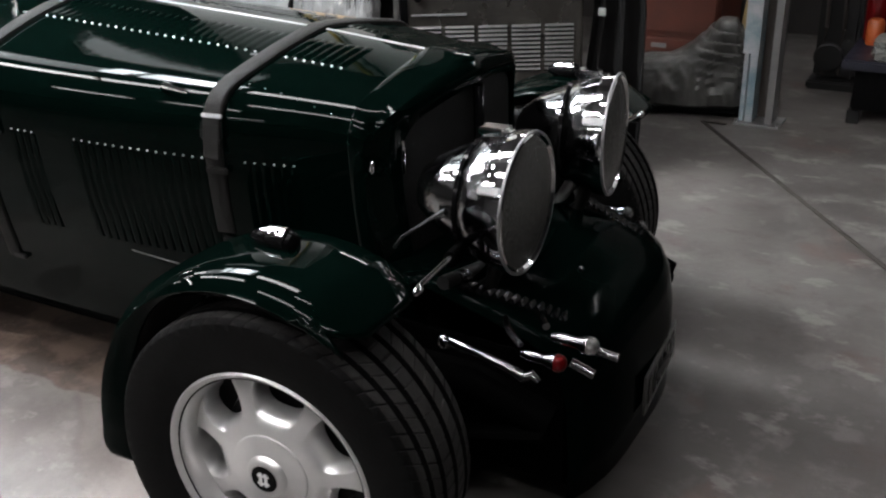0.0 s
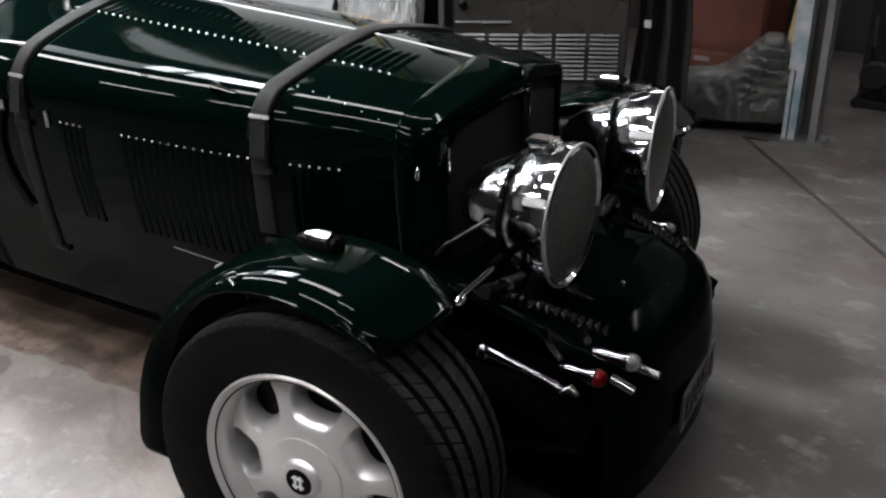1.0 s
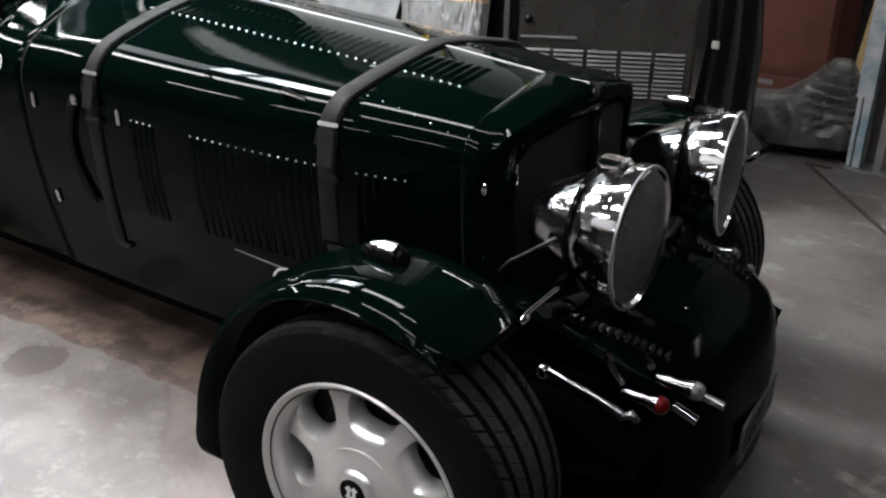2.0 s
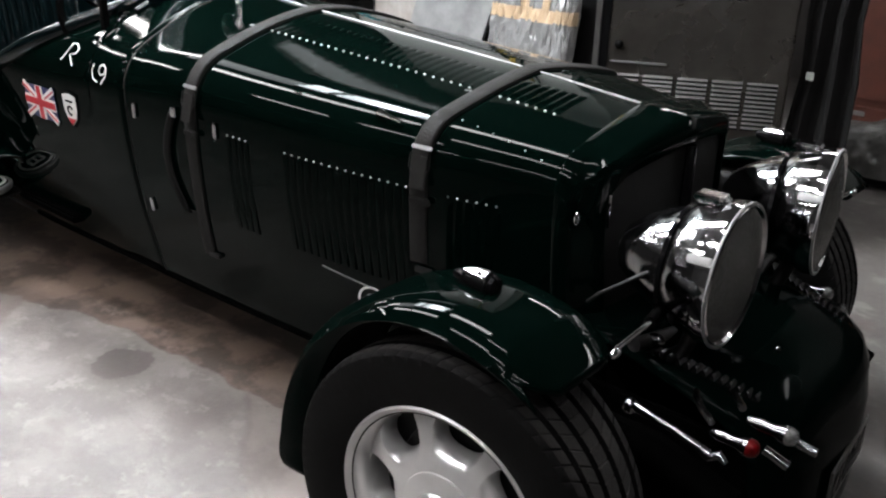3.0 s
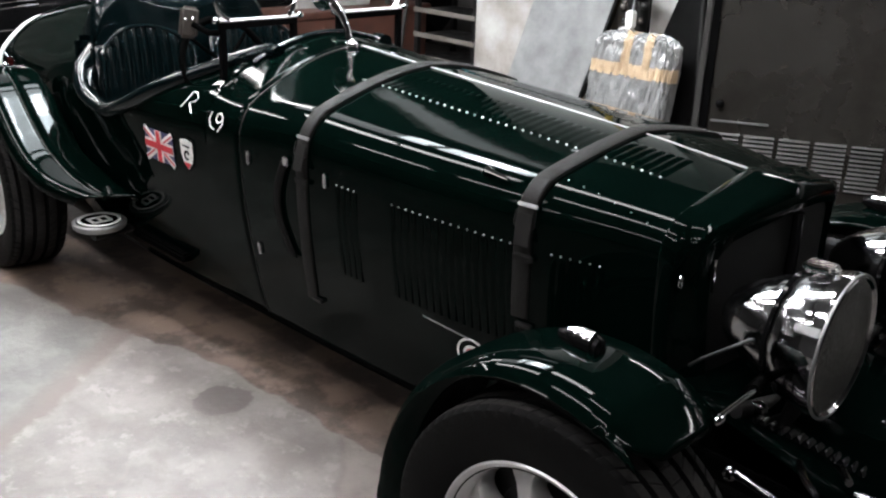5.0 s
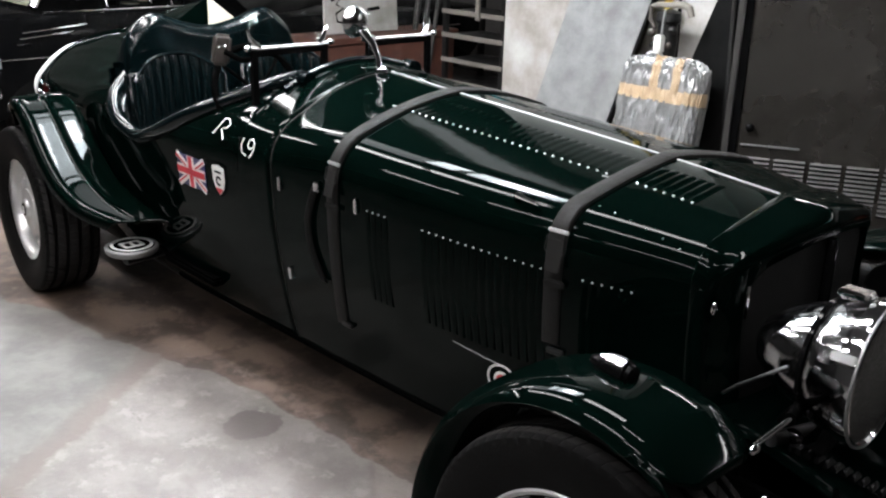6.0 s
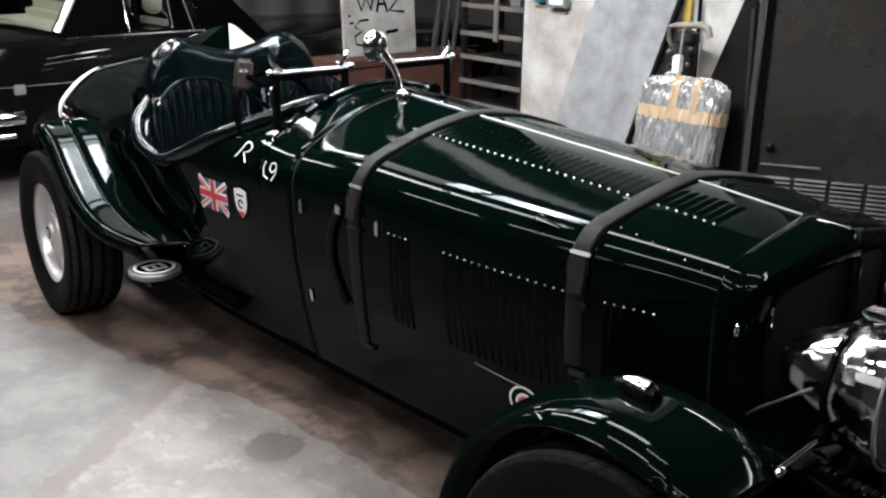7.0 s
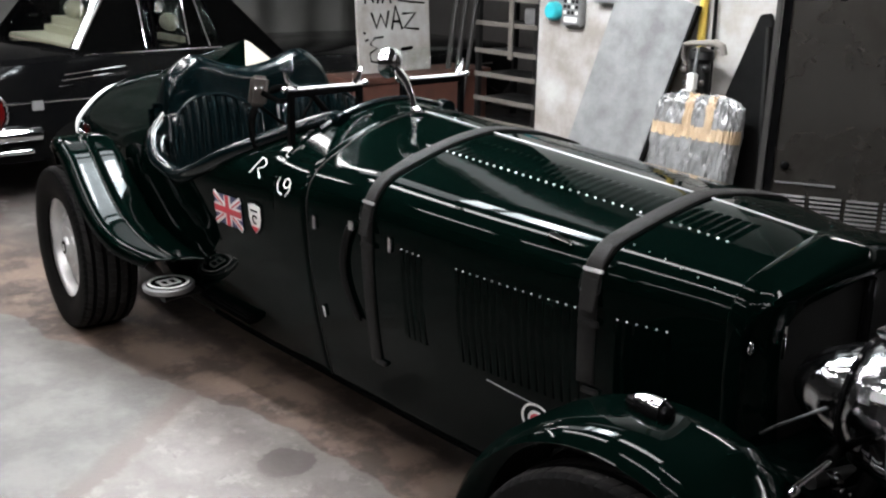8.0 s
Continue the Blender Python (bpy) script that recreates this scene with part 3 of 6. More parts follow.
def build_straps():
    for x, low, wide in ((-0.405, 0.60, 0.046), (-1.205, 0.40, 0.046)):
        rows = []
        for dx, o in ((-0.5, 0.0), (-0.5, 0.007), (-0.42, 0.0095), (0.42, 0.0095), (0.5, 0.007), (0.5, 0.0)):
            half = [Vector((p.x + 0.045 * (p.z - 0.95) * (1 if p.z < 0.95 else 0), p.y, p.z)) for p in section(x + dx * wide, n_side=16, out=o) if p.z > low]
            n = 36
            rows.append(resample(half, n) + [flip(p) for p in reversed(resample(half, n)[:-1])])
        strap = part("bonnet_strap", grid(rows), LEATHER, CAR, "black leather strap over the bonnet")
        for zz in (0.885, 0.79):
            p, n, t = on_side(x, zz)
            bm = bmesh.new()
            tube([(-0.027, 0.018, 0.011), (-0.029, -0.016, 0.011), (-0.022, -0.022, 0.011), (0.022, -0.022, 0.011), (0.029, -0.016, 0.011), (0.027, 0.018, 0.011)], 0.0014, 8, bm=bm)
            if zz > 0.85:
                ob = part("buckle", bm, DARK, CAR, "dull metal strap buckle")
                fold = part("strap_fold", box(-0.0215, 0.0215, -0.066, 0.014, 0.0085, 0.0130, 0.002), LEATHER, CAR)
                fold.matrix_basis = facing(p, n, t)
                tip = part("strap_clip", box(-0.028, 0.028, -0.005, 0.005, 0.009, 0.015, 0.002), STEEL, CAR)
                q, qn, qt = on_side(x, zz + 0.028)
                tip.matrix_basis = facing(q, qn, qt)
                q, qn, qt = on_top(x - 0.026, 0.215)
                share("strap_clip", tip, facing(q, qn, qt) @ Matrix.Rotation(0.25, 4, "Z") @ Matrix.Scale(0.55, 4), CAR)
                share("buckle", ob, mirror_y(facing(p, n, t)), CAR)
            else:
                bm.free()
                ob = part("keeper_loop", box(-0.029, 0.029, -0.009, 0.009, 0.006, 0.015, 0.003), LEATHER, CAR)
            ob.matrix_basis = facing(p, n, t)
        p, n, t = on_side(x, low + 0.005)
        ob = part("strap_bracket", box(-0.024, 0.024, -0.006, 0.010, 0.0, 0.012, 0.003), DARK, CAR)
        ob.matrix_basis = facing(p, n, t)
    # leather tongue hanging beside the rear strap
    rows = []
    for k in range(17):
        a = k / 16
        z = 0.83 - 0.30 * a
        bulge = 0.05 * math.sin(math.pi * a)
        p, n, t = on_side(-1.285 - bulge, z)
        rows.append([p + n * 0.006 + Vector((dx, 0, 0)) for dx in (-0.016, -0.006, 0.006, 0.016)])
    ob = part("strap_tongue", grid(rows), RUBBER, CAR)
    ob.modifiers.new("thick", "SOLIDIFY").thickness = 0.005
    p, n, t = on_side(-1.28, 0.83)
    ob = part("tongue_tip", box(-0.012, 0.012, -0.012, 0.018, 0.004, 0.012, 0.003), CHROME, CAR)
    ob.matrix_basis = facing(p, n, t)


def build_trim():
    part("bonnet_hinge", tube([Vector((x, 0, lerp(TOP, x) - 0.0005)) for x in steps(-1.515, -0.095, 30)], 0.0035, 8), STEEL, CAR, "polished metal piano hinge")
    # scuttle seam and bonnet side seam
    part("scuttle_seam", tube([p + Vector((0, 0, 0.001)) for p in both([section(-1.522, out=-0.0005)])[0]], 0.0025, 6), DARK, CAR)
    for z in (0.80, 0.50):
        p, n, t = on_side(-1.475, z)
        ob = part("door_hinge", box(-0.006, 0.006, -0.022, 0.022, 0.0, 0.009, 0.003), CHROME, CAR)
        ob.matrix_basis = facing(p, n, t)
    p, n, t = on_side(-1.105, 0.815)
    ob = part("side_catch", box(-0.006, 0.006, -0.022, 0.022, 0.0, 0.009, 0.003), CHROME, CAR)
    ob.matrix_basis = facing(p, n, t)
    p, n, t = on_side(-0.55, 0.955)
    ob = part("bonnet_catch", tube([(-0.012, 0, 0), (0, 0, 0.018), (0.028, -0.004, 0.014), (0.06, -0.006, 0.006)], [0.008, 0.009, 0.006, 0.004], 8), CHROME, CAR)
    ob.matrix_basis = facing(p, n, t)
    p, n, t = on_side(-0.025, 0.83)
    ob = part("cowl_fastener", ball((0, 0, 0.008), 0.007, 0.016, 0.006, 12), CHROME, CAR)
    ob.matrix_basis = facing(p, n, t)
    p, n, t = on_side(0.005, 0.855)
    part("cowl_edge_strip", tube([(0.010, -0.276, 0.80), (0.011, -0.276, 0.84), (0.010, -0.274, 0.875)], 0.0035, 8), CHROME, CAR)
    # lower edge of the bonnet side: a short steel strip models its highlight
    for s in (-1, 1):
        pts = []
        for x in steps(-0.74, -0.56, 10):
            q = on_side(x, 0.525 - 0.10 * (x + 0.8))[0]
            pts.append(Vector((q.x, (q.y - 0.002) * -s, q.z)))
        part("bonnet_edge", tube(pts, 0.0016, 6), STEEL, CAR)
    # sill strip
    for s in (-1, 1):
        part("sill", tube([Vector((x, (-lerp(HALF, x) + 0.090) * -s, lerp(LOW, x) + 0.004)) for x in steps(-2.3, -0.3, 24)], 0.009, 8), FLATBLACK, CAR)


def disc_on(name, x, z, shapes, parent=CAR):
    """Flat enamel shapes laid on the right side of the body, in local right and up."""
    p, n, t = on_side(x, z)
    m = facing(p + n * 0.0015, n, t)
    for k, (nm, poly, mat, lift) in enumerate(shapes):
        bm = bmesh.new()
        for pl in poly:
            lo = [bm.verts.new((a, b, lift)) for a, b in pl]
            hi = [bm.verts.new((a, b, lift + 0.0016)) for a, b in pl]
            bm.faces.new(hi)
            for i in range(len(pl)):
                bm.faces.new((lo[i - 1], lo[i], hi[i], hi[i - 1]))
        bmesh.ops.recalc_face_normals(bm, faces=bm.faces)
        ob = part(nm, bm, mat, parent, smooth=False)
        ob.matrix_basis = m


def rect(x0, x1, y0, y1):
    return [(x0, y0), (x1, y0), (x1, y1), (x0, y1)]


def bar2(x0, y0, x1, y1, w):
    dx, dy = x1 - x0, y1 - y0
    l = math.hypot(dx, dy)
    a, b = -dy / l * w / 2, dx / l * w / 2
    return [(x0 + a, y0 + b), (x0 - a, y0 - b), (x1 - a, y1 - b), (x1 + a, y1 + b)]


def ring2(cx, cy, r0, r1, n=28, a0=0, a1=360):
    out = []
    for k in range(n):
        u, v = (math.radians(a0 + (a1 - a0) * (k + d) / n) for d in (0, 1))
        out.append([(cx + r0 * math.cos(u), cy + r0 * math.sin(u)), (cx + r1 * math.cos(u), cy + r1 * math.sin(u)), (cx + r1 * math.cos(v), cy + r1 * math.sin(v)), (cx + r0 * math.cos(v), cy + r0 * math.sin(v))])
    return out


def build_badges():
    w, h = 0.088, 0.055
    disc_on("flag_badge", -2.00, 0.725, [
        ("flag_field", [rect(-w, w, -h, h)], BLUEP, 0.0),
        ("flag_white", [bar2(-w, -h, w, h, 0.022), bar2(-w, h, w, -h, 0.022), rect(-0.02, 0.02, -h, h), rect(-w, w, -0.019, 0.019)], WHITE, 0.0018),
        ("flag_red", [rect(-0.011, 0.011, -h, h), rect(-w, w, -0.011, 0.011), bar2(-w, -h + 0.004, -0.03, -0.017, 0.006), bar2(w, h - 0.004, 0.03, 0.017, 0.006), bar2(-w, h - 0.004, -0.03, 0.018, 0.006), bar2(w, -h + 0.004, 0.03, -0.018, 0.006)], REDP, 0.0036)])
    shield = [(-0.042, 0.052), (0.0, 0.060), (0.042, 0.052), (0.042, 0.0), (0.030, -0.034), (0.0, -0.062), (-0.030, -0.034), (-0.042, 0.0)]
    inner = [(a * 0.84, b * 0.86) for a, b in shield]
    disc_on("shield_badge", -1.825, 0.735, [
        ("shield_edge", [shield], BLACK, 0.0), ("shield_field", [inner], WHITE, 0.0016),
        ("shield_mark", ring2(0, -0.004, 0.010, 0.017, 16, 20, 300) + [rect(-0.02, 0.02, 0.024, 0.030)], BLACK, 0.0032),
        ("shield_foot", [[(-0.022, -0.030), (0.022, -0.030), (0.0, -0.051)]], REDP, 0.0034)])
    disc_on("roundel", -0.575, 0.455, [
        ("roundel_ring", ring2(0, 0, 0.046, 0.052, 36), WHITE, 0.0), ("roundel_field", [[(0.03 * math.cos(k * math.pi / 12), 0.03 * math.sin(k * math.pi / 12)) for k in range(24)]], WHITE, 0.0),
        ("roundel_red", [[(0.022 * math.cos(k * math.pi / 12), 0.022 * math.sin(k * math.pi / 12)) for k in range(24)]], REDP, 0.0018)])


def build_marks():
    """White painted strokes on the scuttle side."""
    for x, z, lines in ((-1.83, 0.908, (((-0.045, -0.045), (-0.01, 0.05), (0.02, 0.052), (0.045, 0.03), (0.035, 0.005), (0.0, -0.008), (0.05, -0.055)),)),
                        (-1.655, 0.880, (((-0.035, 0.035), (-0.045, 0.0), (-0.03, -0.035), (0.0, -0.045)), ((0.0, 0.005), (0.005, 0.03), (0.025, 0.04), (0.042, 0.025), (0.035, 0.0), (0.015, -0.01), (0.0, 0.005)), ((0.042, 0.025), (0.045, -0.01), (0.025, -0.05))))):
        p, n, t = on_side(x, z)
        bm = bmesh.new()
        for ln in lines:
            tube([(a * 0.80, b * 0.66, 0.001) for a, b in ln], 0.0027, 6, bm=bm, flat=0.4)
        ob = part("paint_mark", bm, WHITE, CAR, "thin white painted stroke")
        ob.matrix_basis = facing(p, n, t)


def build_cockpit():
    # padded roll along the cut of the sides, over the tail's front edge
    for s in (-1, 1):
        pts = []
        for x in steps(-1.66, -2.715, 40):
            z = lerp(CUT, max(-2.719, min(-1.722, x)))
            half = section(x, zcut=z)
            q = half[-1]
            pts.append(Vector((x, (q.y + 0.004) * -s, q.z + 0.004)))
        part("cockpit_roll", tube(pts, 0.029, 14), HIDE, CAR, "dark green leather roll round the cockpit")
        pts = [p + Vector((0, 0.030 * -s, -0.035)) for p in pts[6:]]
        part("inner_roll", tube(pts, 0.030, 12), HIDE, CAR)
    # scuttle rear edge roll
    half = [p for p in section(-1.70) if p.z > 1.02]
    arc = [Vector((-1.70, p.y, p.z + 0.004)) for p in half] + [Vector((-1.70, -p.y, p.z + 0.004)) for p in reversed(half[:-1])]
    part("scuttle_roll", tube(arc, 0.012, 10), HIDE, CAR)
    part("dashboard", box(-1.75, -1.72, -0.33, 0.33, 0.86, 1.03, 0.01), DARK, CAR)
    part("cockpit_lining", box(-2.74, -2.70, -0.44, 0.44, 0.32, 1.0, 0.02), HIDE, CAR)
    # padded backrest with two humps behind the seats
    rows = []
    for k in range(61):
        y = -0.40 + 0.80 * k / 60
        top = lerp([(-0.40, 0.93), (-0.385, 1.05), (-0.345, 1.13), (-0.25, 1.185), (-0.12, 1.145), (0.0, 1.125), (0.12, 1.145), (0.25, 1.185), (0.345, 1.13), (0.385, 1.05), (0.40, 0.93)], y)
        r = 0.055
        rows.append([Vector((-2.70 + 0.05, y, 0.72))] + [Vector((-2.70 + r * math.cos(a), y, top - r + r * math.sin(a))) for a in steps(0, math.pi, 8)] + [Vector((-2.78, y, 0.72))])
    part("backrest_bolster", grid(rows), HIDE, CAR, "padded dark green leather backrest with two humps")
    for s in (-1, 1):
        seat = new("bucket_seat")
        seat.parent = CAR
        seat.location = (-2.52, 0.245 * s, 0.0)
        seat["label"] = "fluted dark green leather bucket seat"
        n = 9
        for k in range(n):
            u = (k + 0.5) / n * 2 - 1
            y = 0.185 * u
            top = 1.045 - 0.085 * abs(u) ** 2.4
            wrap = 0.055 * abs(u) ** 2
            rows = []
            for i in range(11):
                z = 0.55 + (top - 0.55) * i / 10
                lean = -0.10 * (z - 0.55)
                e = 1.0 if i < 9 else (0.85 if i == 9 else 0.3)
                rows.append([Vector((lean + wrap + 0.020 * math.cos(a) * e, y + 0.0235 * math.sin(a), z)) for a in steps(-1.5, 1.5, 6)])
            part("back_flute", grid(rows), HIDE, seat)
        edge = []
        for k in range(25):
            u = k / 12 - 1
            top = 1.045 - 0.085 * abs(u) ** 2.4
            edge.append((-0.10 * (top - 0.55) + 0.055 * u * u + 0.004, 0.192 * u, top - 0.004))
        edge = [(edge[0][0] + 0.03, -0.196, 0.62)] + edge + [(edge[-1][0] + 0.03, 0.196, 0.62)]
        part("piping", tube(edge, 0.008, 8), HIDE, seat)
        part("seat_back", box(-0.085, -0.03, -0.195, 0.195, 0.50, 0.99, 0.02, 3), HIDE, seat)
        part("seat_cushion", box(-0.02, 0.46, -0.20, 0.20, 0.42, 0.58, 0.045, 4), HIDE, seat)
    # low fairing behind the passenger's seat, lined in cream
    rows = []
    arc = ((-0.06, 0.0), (-0.01, 0.35), (0.05, 0.66), (0.10, 0.92), (0.13, 1.0), (0.16, 0.90), (0.22, 0.52), (0.29, 0.10), (0.30, 0.0))
    for x in steps(-2.94, -3.60, 12):
        f = max(0.0, 1 - (-2.94 - x) / 0.66) ** 0.8
        rows.append([Vector((x, y * (0.75 + 0.25 * f), lerp(TOP, x) - 0.01 + 0.125 * f * g)) for y, g in arc])
    part("headrest_fairing", grid(rows), GREEN, CAR)
    base = lerp(TOP, -2.94) - 0.01
    for nm, lo, hi, mat in (("fairing_front", 0, 5, GREEN), ("fairing_lining", 4, 9, CREAM)):
        bm = bmesh.new()
        bm.faces.new([bm.verts.new((-2.939, y, base + 0.125 * g)) for y, g in arc[lo:hi]] + [bm.verts.new((-2.939, arc[hi - 1][0], base - 0.005)), bm.verts.new((-2.939, arc[lo][0], base - 0.005))])
        part(nm, bm, mat, CAR, smooth=False)
    wheel = new("steering_wheel")
    wheel.parent = CAR
    wheel.matrix_basis = pose(-1.94, -0.25, 0.985, 0, 66, 0)
    part("wheel_ring", tube([(0.165 * math.cos(a), 0.165 * math.sin(a), 0) for a in steps(0, 2 * math.pi * 35 / 36, 35)], 0.012, 10, closed=True), FLATBLACK, wheel)
    for k in range(4):
        a = math.pi / 2 * k + 0.8
        part("spoke", tube([(0.02 * math.cos(a), 0.02 * math.sin(a), 0), (0.16 * math.cos(a), 0.16 * math.sin(a), 0)], 0.006, 8), FLATBLACK, wheel)
    part("boss", spin([(0.0, -0.02), (0.035, -0.02), (0.035, 0.012), (0.0, 0.018)], 24, "z"), BLACK, wheel)
    part("steering_column", tube([(-1.93, -0.25, 0.985), (-1.72, -0.25, 0.90)], 0.02, 10), DARK, CAR)


def build_screens():
    for y0, y1 in ((-0.385, -0.085), (0.085, 0.385)):
        sc = new("aero_screen")
        sc.parent = CAR
        x, z = -1.76, 1.166
        part("screen_bar", tube([(x, y0 - 0.005, z + 0.004), (x, y0 + 0.03, z), (x, y1 - 0.03, z - 0.002), (x, y1 + 0.005, z + 0.002)], 0.0085, 10, flat=0.7), ALLOY, sc)
        part("screen_rail", box(x - 0.013, x + 0.010, y0 + 0.01, y1 - 0.01, z - 0.026, z - 0.005, 0.004), BLACK, sc)
        for y, d in ((y0, -1), (y1, 1)):
            part("side_arm", tube([(x, y - 0.035 * d, z), (x - 0.004, y - 0.018 * d, z + 0.012), (x - 0.006, y - 0.004 * d, z + 0.030), (x - 0.010, y + 0.004 * d, z + 0.058)], [0.009, 0.010, 0.007, 0.003], 8), CHROME, sc)
            part("clamp_knob", ball((x + 0.004, y + 0.012 * d, z + 0.002), 0.012, 0.014, 0.011, 12), CHROME, sc)
        pane = part("screen_pane", grid([[Vector((x + 0.003, y, z)) for y in steps(y0 + 0.004, y1 - 0.004, 6)], [Vector((x - 0.020, y, z + 0.058)) for y in steps(y0 - 0.004, y1 + 0.004, 6)], [Vector((x - 0.045, y, z + 0.10)) for y in steps(y0 + 0.02, y1 - 0.02, 6)]]), SCREEN, sc, "clear curved glass pane")
        pane.visible_shadow = False
        pane.modifiers.new("thick", "SOLIDIFY").thickness = 0.003
        for y in (y0 + 0.012, y1 - 0.012):
            zf = on_top(-1.70, min(0.40, abs(y)))[0].z
            part("screen_post", box(x - 0.012, x + 0.012, y - 0.010, y + 0.010, min(zf, 1.10) - 0.012, z - 0.004, 0.003), BLACK, sc)
    m = new("scuttle_mirror")
    m.parent = CAR
    part("mirror_stem", tube([(-1.520, -0.045, 1.085), (-1.522, -0.045, 1.105), (-1.530, -0.05, 1.15), (-1.548, -0.06, 1.19), (-1.575, -0.075, 1.225)], [0.020, 0.012, 0.011, 0.013, 0.018], 12), CHROME, m)
    part("mirror_foot", ball((-1.512, -0.045, 1.098), 0.026, 0.018, 0.020, 16), CHROME, m)
    part("mirror_head", moved(spin([(0.0, -0.035), (0.030, -0.031), (0.047, -0.018), (0.053, 0.0), (0.050, 0.008), (0.0, 0.008)], 32, "x"), pose(-1.60, -0.09, 1.252, 0, 0, 190)), CHROME, m, "polished round driving mirror")
    m = new("side_mirror")
    m.parent = CAR
    part("mirror_arm", tube([(-1.765, -0.378, 1.13), (-1.80, -0.395, 1.125), (-1.85, -0.425, 1.15)], 0.010, 8), FLATBLACK, m)
    part("mirror_head", moved(box(-0.012, 0.012, -0.030, 0.030, -0.052, 0.050, 0.010, 3), pose(-1.865, -0.43, 1.155, 8, 0, 160)), RUST, m, "small dark boxy mirror back")
    for k in (-1, 1):
        part("mirror_glint", ball((-1.835, -0.445 + 0.012 * k, 1.168), 0.005, 0.005, 0.005, 8), CHROME, m)


def build_small_front():
    for s in (-1, 1):
        l = new("side_lamp")
        l.parent = CAR
        l.location = (-0.02, 0.678 * s, 0.797)
        part("lamp_body", spin([(0.0, -0.062), (0.010, -0.057), (0.019, -0.036), (0.024, -0.005), (0.025, 0.028), (0.023, 0.030)], 24, "x"), BLACK, l)
        part("lamp_hood", spin([(0.0, -0.040), (0.016, -0.036), (0.0255, -0.010), (0.027, 0.030), (0.0255, 0.034)], 20, "x"), CHROME, l).matrix_basis = Matrix.Translation((-0.004, 0, 0.011)) @ Matrix.Diagonal((0.85, 0.72, 0.66, 1))
        part("lamp_glass", spin([(0.023, 0.032), (0.020, 0.040), (0.010, 0.045), (0.0, 0.046)], 20, "x"), BLACK, l)
        part("lamp_foot", box(-0.022, 0.022, -0.012, 0.012, -0.045, -0.015, 0.005), BLACK, l)
        part("wing_stay", tube([(0.235, 0.60 * s, 0.715), (0.237, 0.55 * s, 0.722), (0.24, 0.48 * s, 0.731)], 0.0055, 10), CHROME, CAR)
        part("stay_bar", tube([(0.24, 0.482 * s, 0.731), (0.20, 0.36 * s, 0.70), (0.14, 0.30 * s, 0.62)], 0.012, 10), FLATBLACK, CAR)
        part("stay_bolt", ball((0.243, 0.605 * s, 0.716), 0.008, 0.018, 0.010, 12), CHROME, CAR)
        part("wing_bolt", ball((0.125, 0.66 * s, 0.760), 0.008, 0.008, 0.006, 10), CHROME, CAR)
        part("wing_bolt", ball((0.11, 0.735 * s, 0.753), 0.008, 0.008, 0.006, 10), CHROME, CAR)
        part("lamp_wire", tube([(0.03, 0.36 * s, 0.66), (0.09, 0.42 * s, 0.72), (0.17, 0.38 * s, 0.78), (0.23, 0.30 * s, 0.74)], 0.004, 8), DARK, CAR)
        part("lamp_crossbar", tube([(0.16, 0.02 * s, 0.56), (0.16, 0.20 * s, 0.57), (0.15, 0.36 * s, 0.60)], 0.016, 10), DARK, CAR)
    # chrome damper arm and front lamps beside the nose
    part("damper_arm", tube([(0.20, -0.455, 0.515), (0.22, -0.455, 0.523), (0.30, -0.452, 0.508), (0.385, -0.45, 0.485)], [0.014, 0.011, 0.009, 0.010], 14), DARKCHROME, CAR)
    part("damper_eye", ball((0.208, -0.455, 0.520), 0.017, 0.019, 0.018, 16), DARKCHROME, CAR)
    part("damper_link", tube([(0.365, -0.45, 0.491), (0.385, -0.452, 0.479), (0.405, -0.448, 0.492), (0.420, -0.45, 0.480)], [0.012, 0.010, 0.011, 0.007], 10), DARKCHROME, CAR)
    part("tow_pin", tube([(0.480, -0.43, 0.532), (0.528, -0.43, 0.517)], 0.0105, 14), DARKCHROME, CAR)
    part("tow_pin", tube([(0.525, -0.40, 0.553), (0.565, -0.40, 0.549)], 0.009, 14), DARKCHROME, CAR)
    for nm, x, y, z, mat, lab in (("front_indicator", 0.453, -0.45, 0.536, REDG, "small chrome lamp with red lens"), ("front_indicator", 0.515, -0.44, 0.586, LENS, "small chrome lamp with clear lens"), ("front_indicator", 0.33, 0.38, 0.475, LENS, "small chrome lamp with clear lens"), ("front_indicator", 0.28, 0.40, 0.50, LENS, "small chrome lamp with clear lens")):
        l = new(nm)
        l.parent = CAR
        l.location = (x, y, z)
        l["label"] = lab
        part("indicator_body", spin([(0.0, -0.075), (0.008, -0.072), (0.012, -0.05), (0.012, -0.02), (0.018, -0.004), (0.019, 0.004)], 20, "x"), DARKCHROME, l)
        part("indicator_lens", spin([(0.018, 0.003), (0.018, 0.012), (0.014, 0.020), (0.007, 0.024), (0.0, 0.025)], 20, "x"), mat, l)
    part("indicator_stem", tube([(0.38, -0.45, 0.555), (0.34, -0.42, 0.56), (0.30, -0.36, 0.55)], 0.008, 8), DARKCHROME, CAR)
    part("indicator_stem", tube([(0.43, -0.44, 0.605), (0.40, -0.40, 0.60), (0.36, -0.33, 0.56)], 0.008, 8), DARKCHROME, CAR)
    part("apron_catch", ball((0.17, -0.30, 0.595), 0.022, 0.013, 0.016, 14), DARKCHROME, CAR)
    part("apron_catch", ball((0.345, -0.06, 0.545), 0.007, 0.007, 0.006, 12), DARKCHROME, CAR)
    part("far_hub_bolt", ball((0.10, 0.56, 0.43), 0.014, 0.014, 0.014, 12), DARKCHROME, CAR)
    part("far_hub_bolt", ball((0.10, 0.46, 0.59), 0.009, 0.009, 0.012, 12), DARKCHROME, CAR)
